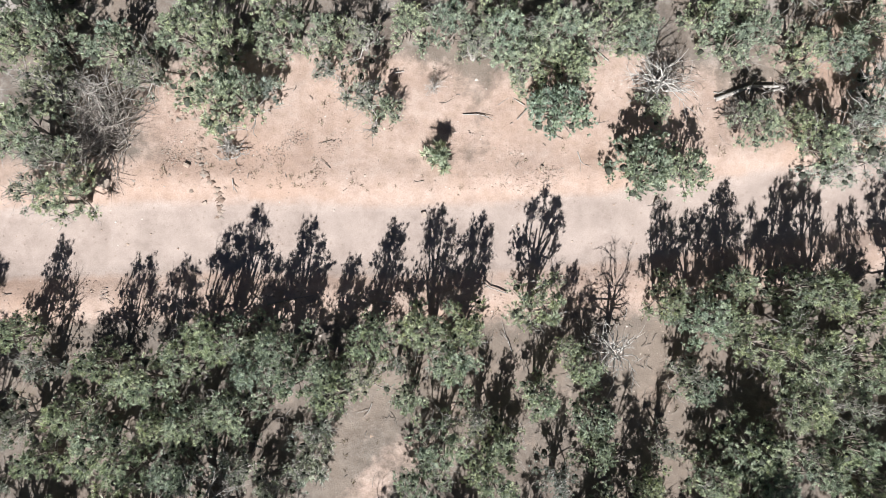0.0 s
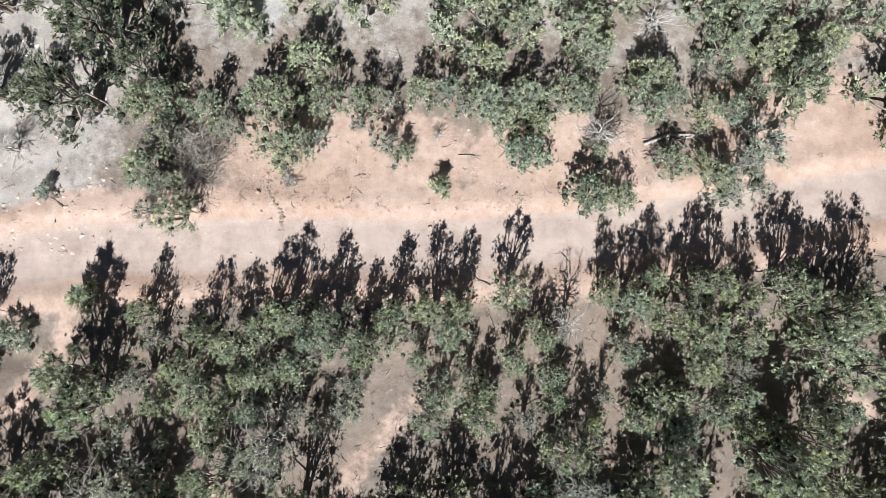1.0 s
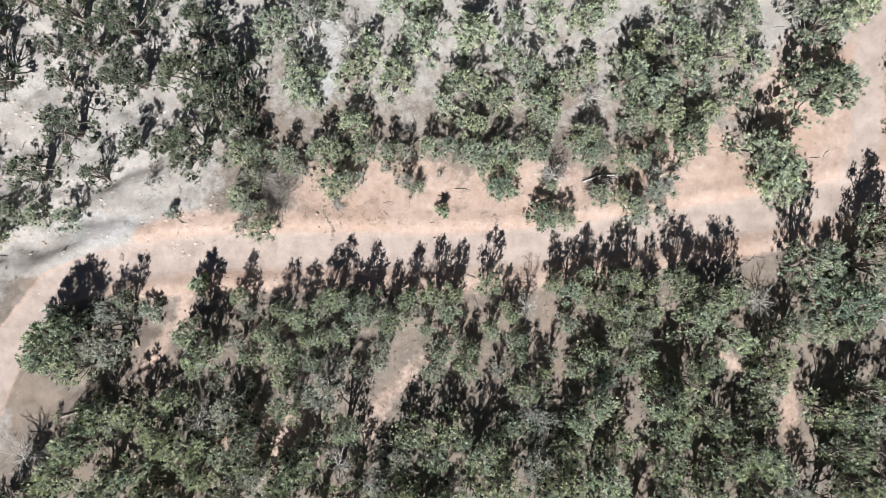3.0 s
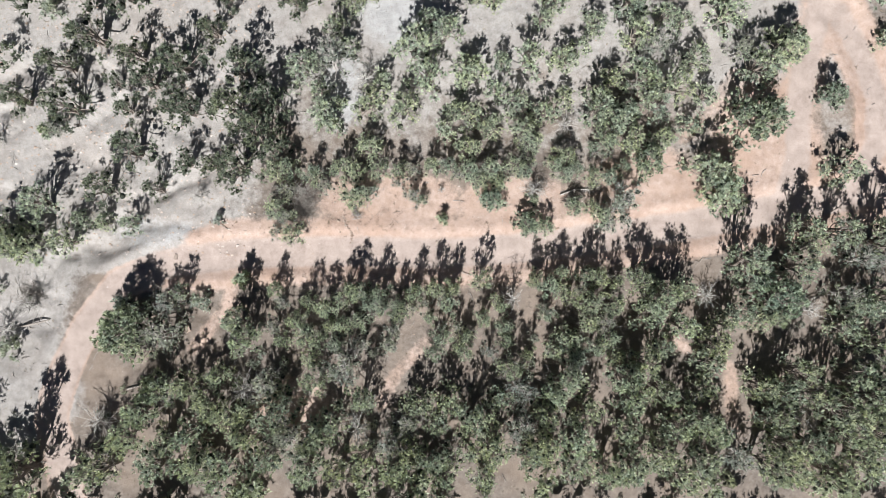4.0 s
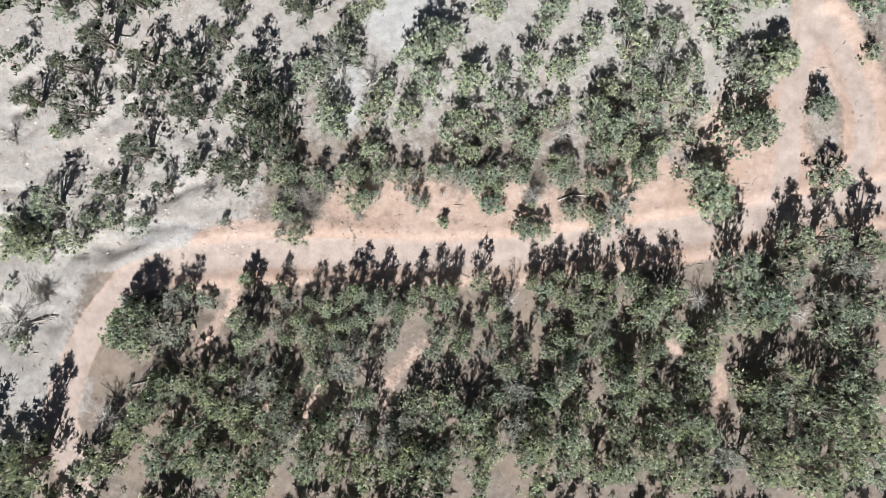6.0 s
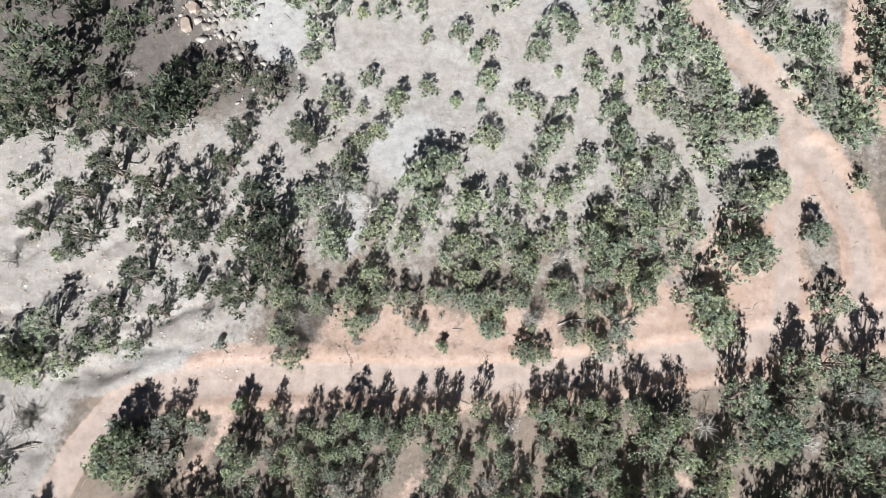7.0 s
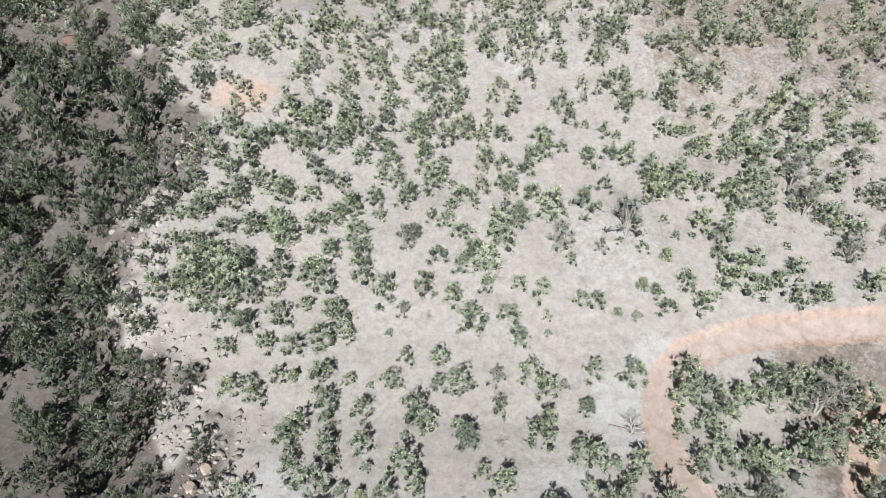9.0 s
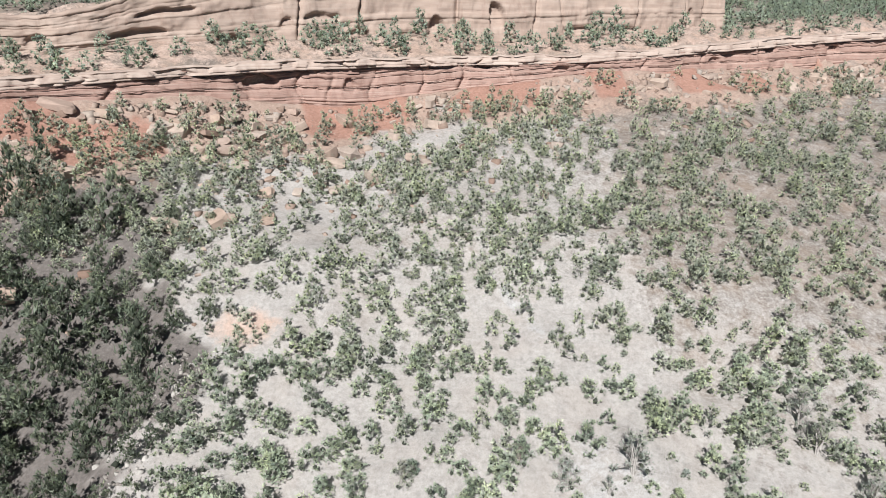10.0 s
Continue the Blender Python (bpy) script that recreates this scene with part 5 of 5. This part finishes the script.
def outer_woods(x, y):
    inside = -56 < x < 56 and -26 < y < 75
    if x < -20 and y > 34 and dark_side(x, y) or x < -43 and -17 < y < 3:
        return 0.0
    if inside or y > 72 + 0.5 * abs(x) or abs(x) > 60 + 0.7 * max(y, 0):
        return 0.0
    return 0.04 if x > 0 and y > 66 else 0.8


outer = scatter(rng, -110, 110, -50, 113, 3.6, outer_woods, 3.9)
fringe = [p for p in outer if -38 < p[1] < 45 and abs(p[0]) < 66]
far_woods("fringe_woodland", "juniper woods beside the dirt road", GREEN, 6, [p for p in fringe[::2] if p[0] < 20 or p[1] > 6], FINE)
# Every second tree is darkened, in place of the shadow between the crowns.
far_woods("fringe_pinyons", "pinyons among the woods beside the dirt road, foliage darkened for shade", SHADEPINE, 26, fringe[1::2] + [p for p in fringe[::2] if p[0] >= 20 and p[1] <= 6], FINE, 1.2)
far_woods("outer_woodland", "juniper woods farther from the road", GREEN, 7, [p for p in outer if p not in fringe], COARSE)


def wash_woods(x, y):
    if float(west_of(np.array([x]), np.array([y]))[0]) < 3 or x < -0.75 * y - 25:
        return 0.0
    return 0.85 * (1 - float(smooth(y, 122, 156))) * (0.3 + 0.7 * float(smooth(y, 52, 78)))


# The wash's shade is carried by the dark leaf colour.
far_woods("wash_woodland", "pinyons and junipers crowded in the wash below the flat, foliage darkened for shade", SHADEPINE, 14, scatter(rng, -135, -25, 34, 158, 4.5, wash_woods, 5.0), WASHED, 1.5)


def north_infill(x, y):
    if min(float(off_line(np.array([x]), np.array([y]), line)[0]) for line in (NORTH_ROAD, EAST_LOOP, MAIN_ROAD)) < 5:
        return 0.0
    if float(off_line(np.array([x]), np.array([y]), FOOTPATHS[2])[0]) < 2.5 or math.hypot(x - 25, y - 10.5) < 3.5 or math.hypot(x + 5, y - 31.5) < 5:
        return 0.0
    if roadside(x, y):
        return 0.0
    return 0.14 * float(smooth(x, -26, -16)) * float(smooth(y, 10, 14)) * (1 - float(smooth(y, 26, 36)))


far_woods("young_junipers", "small green junipers filling the gaps among the trees", GREEN, 16, scatter(rng, -26, 36, 9, 36, 2.9, north_infill, 2.0), MIDDLING)


def south_infill(x, y):
    if y > -7 or abs(x) > 56 or roadside(x, y) or float(off_line(np.array([x]), np.array([y]), MAIN_ROAD)[0]) < 5:
        return 0.0
    if min(float(off_line(np.array([x]), np.array([y]), line)[0]) for line in FOOTPATHS) < 2.6:
        return 0.0
    return 0.24


far_woods("crowded_junipers", "green junipers crowded together south of the road", GREEN, 18, scatter(rng, -56, 56, -32, -7, 3.5, south_infill, 3.0), FINE, 1.2)


def undergrowth(x, y):
    if y > -2 or float(off_line(np.array([x]), np.array([y]), MAIN_ROAD)[0]) < 4 or abs(x) > 56:
        return 0.0
    for line in FOOTPATHS:
        if float(off_line(np.array([x]), np.array([y]), line)[0]) < 2.2:
            return 0.0
    return 0.22 if roadside(x, y) else 0.4


far_woods("undergrowth", "low grey-green scrub and young junipers under the trees", GREYGREEN, 12, scatter(rng, -56, 56, -30, 0, 2.6, undergrowth, 1.2), MIDDLING)

# ---------------------------------------------------------------- boulders and stones


def boulder_mesh(seed, round_off=0.0):
    """A block of rock: a skewed box with planes broken off it, its edges worn by round_off."""
    rng = np.random.RandomState(seed)
    bm = bmesh.new()
    bmesh.ops.create_cube(bm, size=1.0)
    for v in bm.verts:
        v.co = Vector(np.array(v.co) * rng.uniform(0.75, 1.1, 3) * np.array([1.0, 0.8, 0.62]))
    for _ in range(14 if round_off else 5):
        d = rng.normal(0, 1, 3) * np.array([1, 1, 0.8])
        d = Vector(d / np.linalg.norm(d))
        reach = max(v.co.dot(d) for v in bm.verts) * rng.uniform(0.68, 0.9)
        cut = bmesh.ops.bisect_plane(bm, geom=bm.verts[:] + bm.edges[:] + bm.faces[:], plane_co=d * reach, plane_no=d, clear_outer=True)
        bmesh.ops.edgenet_fill(bm, edges=[g for g in cut["geom_cut"] if isinstance(g, bmesh.types.BMEdge)])
    bmesh.ops.remove_doubles(bm, verts=bm.verts, dist=0.01)
    bmesh.ops.bevel(bm, geom=list(bm.edges), offset=0.008 + 0.03 * round_off, segments=1, affect="EDGES", profile=0.5)
    bmesh.ops.recalc_face_normals(bm, faces=bm.faces)
    me = bpy.data.meshes.new("boulder")
    bm.to_mesh(me)
    bm.free()
    me.materials.append(STONE)
    return me


BOULDERS = [boulder_mesh(s) for s in range(50, 60)]
ROUNDED = [boulder_mesh(s, 0.8) for s in range(60, 64)]


def boulder(x, y, size, rng, label="angular buff sandstone boulder fallen from the cliff", shapes=BOULDERS):
    ob = tagged(new("boulder", shapes[rng.randint(len(shapes))]), label, "boulder", "boulders")
    ob.matrix_basis = Matrix.LocRotScale((x, y, height_at(x, y) + size * 0.10), Euler((rng.normal() * 0.25, rng.normal() * 0.25, rng.rand() * 6.3)), (size, size * rng.uniform(0.5, 0.95), size * rng.uniform(0.35, 0.85)))
    return ob


rng = np.random.RandomState(29)
for x, y, size in [(-64.2, 142.9, 8.0), (-44, 150.4, 5.0), (-98, 168, 9), (-9, 205, 8), (-72, 175, 8.5), (-13, 183, 7), (-36, 181, 8.5), (-20, 196, 5), (-55, 170, 6), (-33.6, 50.0, 3.2), (-34.5, 47.5, 2.2), (-32.3, 52.5, 2.0)]:
    boulder(x, y, size, rng, "large rounded buff sandstone boulder on the slope", ROUNDED)
def apron(x, y):
    """Bare slopes of red soil between the fields of fallen rock."""
    return float(value_noise(np.array([x]), np.array([y]), 14, 6)[0]) > 0.12


count = 0
while count < 285:
    x = rng.uniform(-118, 25) if rng.rand() < 0.75 else rng.uniform(25, 150)
    down = abs(rng.normal(0, 26 if x < 25 else 14)) + 4
    y = ledge_line(x) - down
    if apron(x, y) and rng.rand() < 0.8:
        continue
    count += 1
    boulder(x, y, 1.4 + 5.2 * rng.rand() ** 2.8, rng)


def rubble(name, label, seed, places, mat=TALUS_ROCK):
    """Broken blocks of rock, joined: skewed boxes."""
    rng = np.random.RandomState(seed)
    p = np.array(places)
    n = len(p)
    z = ground_height(p[:, 0], p[:, 1])
    base = np.array([[sx, sy, sz] for sz in (-1, 1) for sx, sy in ((-1, -1), (1, -1), (1, 1), (-1, 1))]) * 0.5
    faces = np.array([[0, 1, 5, 4], [1, 2, 6, 5], [2, 3, 7, 6], [3, 0, 4, 7], [4, 5, 6, 7]])
    blocks = base[None] * (0.55 + 0.6 * rng.rand(n, 8, 1)) * np.stack([0.7 + 0.6 * rng.rand(n), 0.5 + 0.6 * rng.rand(n), 0.4 + 0.5 * rng.rand(n)], -1)[:, None, :]
    a, tilt = rng.rand(n) * 6.283, rng.normal(0, 0.3, n)
    x, y, h = blocks[:, :, 0], blocks[:, :, 1], blocks[:, :, 2]
    h, x = h * np.cos(tilt)[:, None] + x * np.sin(tilt)[:, None], x * np.cos(tilt)[:, None] - h * np.sin(tilt)[:, None]
    x, y = x * np.cos(a)[:, None] - y * np.sin(a)[:, None], x * np.sin(a)[:, None] + y * np.cos(a)[:, None]
    s = p[:, 2][:, None]
    verts = np.stack([x * s + p[:, 0][:, None], y * s + p[:, 1][:, None], h * s + z[:, None] + 0.12 * s], -1).reshape(-1, 3)
    return tagged(new(name, mesh_of(name, verts, (faces[None] + 8 * np.arange(n)[:, None, None]).reshape(-1, 4), mat)), label, "rubble", kind="stuff")


def stones(name, label, seed, places, mat=PEBBLE):
    """Small angular stones, joined."""
    rng = np.random.RandomState(seed)
    n = len(places)
    p = np.array(places)
    z = ground_height(p[:, 0], p[:, 1])
    base = np.array([[1, 0, 0], [-0.5, 0.87, 0], [-0.5, -0.87, 0], [0.2, 0.1, 0.5]])
    faces = np.array([[0, 1, 3], [1, 2, 3], [2, 0, 3]])
    turn = rng.rand(n) * 6.283
    c, s = np.cos(turn)[:, None], np.sin(turn)[:, None]
    jag = base[None] * (0.6 + 0.8 * rng.rand(n, 4, 1)) * p[:, 2][:, None, None] * 0.5
    x, y = jag[:, :, 0] * c - jag[:, :, 1] * s, (jag[:, :, 0] * s + jag[:, :, 1] * c) * 0.8
    verts = np.stack([x + p[:, 0][:, None], y + p[:, 1][:, None], jag[:, :, 2] + z[:, None] - 0.01], -1).reshape(-1, 3)
    f = (faces[None] + 4 * np.arange(n)[:, None, None]).reshape(-1, 3)
    return tagged(new(name, mesh_of(name, verts, f, mat)), label, "stones", kind="stuff")


rng = np.random.RandomState(33)
places = [(rng.uniform(-56, 56), rng.uniform(-28, 70), 0.06 + 0.22 * rng.rand() ** 3) for _ in range(6000)]
places += [(rng.uniform(-22, 22), rng.uniform(-4, 12), 0.05 + 0.12 * rng.rand() ** 2) for _ in range(1200)]
places += [(rng.uniform(-60, -22), rng.uniform(2, 34), 0.10 + 0.40 * rng.rand() ** 3) for _ in range(4200)]
stones("scattered_stones", "small angular stones strewn over the dry ground", 3, places)
places = []
for _ in range(170):
    y = rng.uniform(3.6, 9.3)
    places.append((-10.75 - 0.20 * (y - 4) + 0.25 * math.sin(1.7 * y) + rng.normal(0, 0.08 + 0.03 * max(y - 6, 0)), y, 0.12 + 0.3 * rng.rand() ** 2))
places += [(rng.normal(-12.3, 0.7), rng.normal(9.0, 0.5), 0.12 + 0.4 * rng.rand() ** 2) for _ in range(60)]
places += [(rng.normal(-14.0, 0.8), rng.normal(6.6, 0.5), 0.06 + 0.2 * rng.rand() ** 2) for _ in range(60)]
stones("gully_stones", "angular stones lying along a small dry gully", 13, places, TALUS_ROCK)
places = [(rng.normal(-6.3, 1.4), rng.normal(6.9, 0.9), 0.04 + 0.08 * rng.rand()) for _ in range(1500)]
places += [(rng.normal(5.7, 2.2), rng.normal(6.4, 0.9), 0.04 + 0.08 * rng.rand()) for _ in range(1500)]
places += [(rng.normal(-12.5, 1.2), rng.normal(6.6, 0.6), 0.04 + 0.09 * rng.rand()) for _ in range(500)]
for _ in range(2600):
    x = rng.uniform(-24, 24)
    places.append((x, float(np.interp(x, ROAD_X, ROAD_Y)) - 2.0 - 2.8 * rng.rand() ** 1.3, 0.04 + 0.13 * rng.rand() ** 2))
stones("red_gravel", "reddish clods and gravel along the edge of the road", 14, places, TALUS_ROCK)
places = []
for _ in range(3600):
    x = rng.uniform(-140, 30) if rng.rand() < 0.7 else rng.uniform(30, 180)
    y = ledge_line(x) - 2 - abs(rng.normal(0, 24))
    if not apron(x, y) or rng.rand() < 0.12:
        places.append((x, y, 0.4 + 2.2 * rng.rand() ** 3))
rubble("talus_rubble", "pinkish broken rock below the ledge", 4, places)
places = []
for _ in range(900):
    y = rng.uniform(36, 112)
    places.append((float(np.interp(y, EDGE_Y, EDGE_X)) + rng.normal(0, 3.0), y, 0.2 + 1.0 * rng.rand() ** 3))
places += [(rng.normal(-30.5, 2.6), rng.normal(55, 5.0), 0.2 + 0.9 * rng.rand() ** 3) for _ in range(110)]
rubble("edge_rubble", "broken pale rock along the edge of the clay flat", 6, places, GREYROCK)


def tufts(name, label, seed, places):
    """Tufts of dry grass: a few bent blades each, joined."""
    rng = np.random.RandomState(seed)
    p = np.array(places)
    z = ground_height(p[:, 0], p[:, 1])
    blades = 22
    n = len(p) * blades
    c = np.repeat(np.stack([p[:, 0], p[:, 1], z], -1), blades, 0)
    size = np.repeat(p[:, 2], blades)[:, None]
    w = rng.rand(n) * 6.283
    off = rng.normal(0, 0.45, (n, 2)) * size
    c[:, :2] += off
    out = np.stack([0.5 * np.cos(w), 0.5 * np.sin(w), 0.5 + 0.6 * rng.rand(n)], -1) * size * (0.3 + 0.6 * rng.rand(n, 1))
    side = np.stack([-np.sin(w), np.cos(w), 0 * w], -1) * size * 0.07
    verts = np.stack([c - side, c + side, c + out], 1).reshape(-1, 3)
    return tagged(new(name, mesh_of(name, verts, np.arange(n * 3).reshape(-1, 3), TWIG)), label, "grass", kind="stuff")


rng = np.random.RandomState(35)
places = [(-9 + 3 * rng.normal(), 5.6 + 0.8 * rng.normal(), 0.07 + 0.12 * rng.rand()) for _ in range(70)]
places += [(3 + 5 * rng.normal(), 5.2 + 0.7 * rng.normal(), 0.07 + 0.10 * rng.rand()) for _ in range(60)]
places += [(rng.uniform(-56, 56), rng.uniform(-28, 72), 0.08 + 0.18 * rng.rand()) for _ in range(3200)]
places = [p for p in places if min(float(off_line(np.array([p[0]]), np.array([p[1]]), line)[0]) for line in (MAIN_ROAD, NORTH_ROAD)) > 2.4]
tufts("grass_tufts", "sparse dry grass tufts and weeds on the sand", 5, places)


def litter(name, label, seed, count, area, most, wood):
    """Fallen twigs and branches, joined."""
    rng = np.random.RandomState(seed)
    pieces = []
    for _ in range(count):
        x, y = rng.uniform(area[0], area[1]), rng.uniform(area[2], area[3])
        if float(off_line(np.array([x]), np.array([y]), MAIN_ROAD)[0]) < 2.3 or float(off_line(np.array([x]), np.array([y]), NORTH_ROAD)[0]) < 3:
            continue
        w, size = rng.rand() * 6.283, most * (0.28 + 0.72 * rng.rand() ** 2)
        z = height_at(x, y) + 0.04
        d = np.array([math.cos(w), math.sin(w), 0.05])
        bend = np.array([-math.sin(w), math.cos(w), 0.1]) * size * rng.normal(0, 0.15)
        a = np.array([x, y, z])
        pieces.append(tube([a, a + d * size * 0.5 + bend, a + d * size], [0.02 * most, 0.015 * most, 0.006 * most], 4))
        for s in (0.4, 0.65):
            e = d + rng.normal(0, 0.6, 3) * np.array([1, 1, 0.3])
            q = a + d * size * s + bend * 0.8
            pieces.append(tube([q, q + e * size * 0.2, q + e * size * 0.36 + np.array([0, 0, 0.03])], [0.010 * most, 0.007 * most, 0.003 * most], 3))
    return tagged(new(name, mesh_of(name, *quads_and_tris(pieces), wood)), label, "branches", kind="stuff")


litter("fallen_twigs", "bleached fallen twigs lying on the ground", 9, 700, (-54, 54, -28, 68), 1.7, DEADWOOD)
litter("roadside_sticks", "small dark sticks strewn along the road edge", 10, 420, (-24, 24, -6, 1.6), 0.8, WEATHERED)
litter("forest_sticks", "dark fallen sticks among the junipers", 15, 450, (-24, 24, -13, 16), 0.8, WEATHERED)


# ---------------------------------------------------------------- logs and single rocks


def fallen_log(x0, y0, x1, y1, thick, seed, label, wood=WEATHERED):
    """A bleached trunk on the ground, with broken limbs."""
    rng = np.random.RandomState(seed)
    a, b = np.array([x0, y0, height_at(x0, y0) + thick * 0.7]), np.array([x1, y1, height_at(x1, y1) + thick * 0.8])
    ob = tagged(new("fallen_log"), label, "log", "fallen logs")
    mid = (a + b) / 2 + np.array([0.15 * rng.normal(), 0.2 * rng.normal(), 0.05])
    part("log_trunk", mesh_of("log_trunk", *quads_and_tris([tube([a, (a + mid) / 2, mid, (mid + b) / 2, b], [thick, thick * 0.9, thick * 0.75, thick * 0.6, thick * 0.3], 8)]), wood), ob)
    d = (b - a) / np.linalg.norm(b - a)
    for k in range(5):
        s = a + (b - a) * (0.3 + 0.13 * k)
        w = np.array([-d[1], d[0], 0.25]) * (1 if k % 2 else -1) + d * 0.8
        e = s + w * (0.10 + 0.12 * rng.rand()) * np.linalg.norm(b - a)
        e[2] = max(e[2], height_at(e[0], e[1]) + 0.1)
        part("limb", mesh_of("limb", *quads_and_tris([tube([s, (s + e) / 2 + rng.normal(0, 0.08, 3), e], [thick * 0.4, thick * 0.28, thick * 0.1], 5)]), wood), ob)
    return ob


for k, (x0, y0, x1, y1, thick) in enumerate(((13.7, 9.6, 17.6, 10.3, 0.12), (18.6, 10.7, 15.9, 9.9, 0.10))):
    fallen_log(x0, y0, x1, y1, thick, 30 + k, "bleached grey fallen juniper trunk with broken limbs", DEADWOOD)
fallen_log(-49.5, -6.5, -46.0, -5.6, 0.16, 2, "dark fallen log on the grey clay")
fallen_log(-8.2, -0.5, -6.0, -0.05, 0.05, 3, "thin dark fallen branch lying by the road")
fallen_log(22.5, 61.8, 26.9, 60.3, 0.14, 4, "long bleached fallen trunk on pale clay")
fallen_log(-36.5, -13.5, -31.5, -11.8, 0.13, 5, "bleached fallen branch under the trees")
rng = np.random.RandomState(71)
for x, y, size, label in ((-16.2, 5.4, 0.8, "pale flat rock beside the road"), (-29.6, -6.4, 0.9, "white rock in a sandy gap"), (-31.2, 1.9, 0.7, "brown rock on the dirt road"), (-0.7, 3.9, 0.32, "small white stone at the road edge"),
                          (5.1, 6.1, 0.3, "small pale stone on the sand"), (13.4, 5.6, 0.4, "pale stone beside a bush"), (-11.9, 5.0, 0.28, "flat stone in a small gully"), (-12.1, 6.2, 0.32, "flat stone in a small gully"), (-11.3, 4.4, 0.26, "flat stone in a small gully")):
    boulder(x, y, size, rng, label)


def dead_brush(x, y, wide, high, count, seed, label, wood=WEATHERED):
    """A tangled heap of bent dead branches."""
    rng = np.random.RandomState(seed)
    pieces = []
    for k in range(count):
        w = rng.rand() * 6.283
        off = wide * 0.32 * rng.rand()
        v = rng.rand() * 6.283
        a = (off * math.cos(w), off * math.sin(w), 0.05 + high * 0.5 * rng.rand())
        pieces += bough(rng, a, (math.cos(v), math.sin(v), 0.35 * rng.normal() + 0.15), wide * (0.25 + 0.3 * rng.rand()), 0.035, 5, 0.45)
    v, f = quads_and_tris(pieces)
    v[:, 2] = np.maximum(v[:, 2], 0.02)
    ob = tagged(new("dead_brush", mesh_of("dead_brush", v, f, wood)), label, "brush", "dead brush heaps")
    ob.matrix_basis = pose(x, y, height_at(x, y))
    return ob


dead_brush(-15.9, 7.9, 4.2, 1.2, 150, 81, "tangled heap of grey dead branches on red soil")
dead_brush(-16.4, 9.6, 3.6, 1.6, 70, 82, "bleached dead brush beside a stony gully", DEADWOOD)
dead_brush(-17.3, 7.0, 2.4, 0.8, 40, 83, "dark tangled dead brush under a juniper")
dead_brush(-10.0, 6.9, 1.6, 0.5, 30, 84, "small dry bush with curved bleached sticks", DEADWOOD)
dead_brush(11.1, 10.6, 2.6, 1.0, 60, 85, "dark dead juniper stump with bare branches")
dead_brush(14.7, 8.9, 1.7, 0.7, 50, 86, "low grey leafless shrub on pink soil")
dead_brush(17.6, 10.4, 2.0, 0.6, 40, 87, "broken grey branches beside a fallen trunk")
dead_brush(10.7, 4.4, 0.7, 0.3, 14, 88, "small dry twig by the road")
dead_brush(-10.2, -8.8, 2.2, 0.7, 40, 89, "grey dead brush among the junipers", DEADWOOD)
dead_brush(-48.5, -2.5, 5.0, 0.8, 60, 90, "dark dead branches on the grey clay")
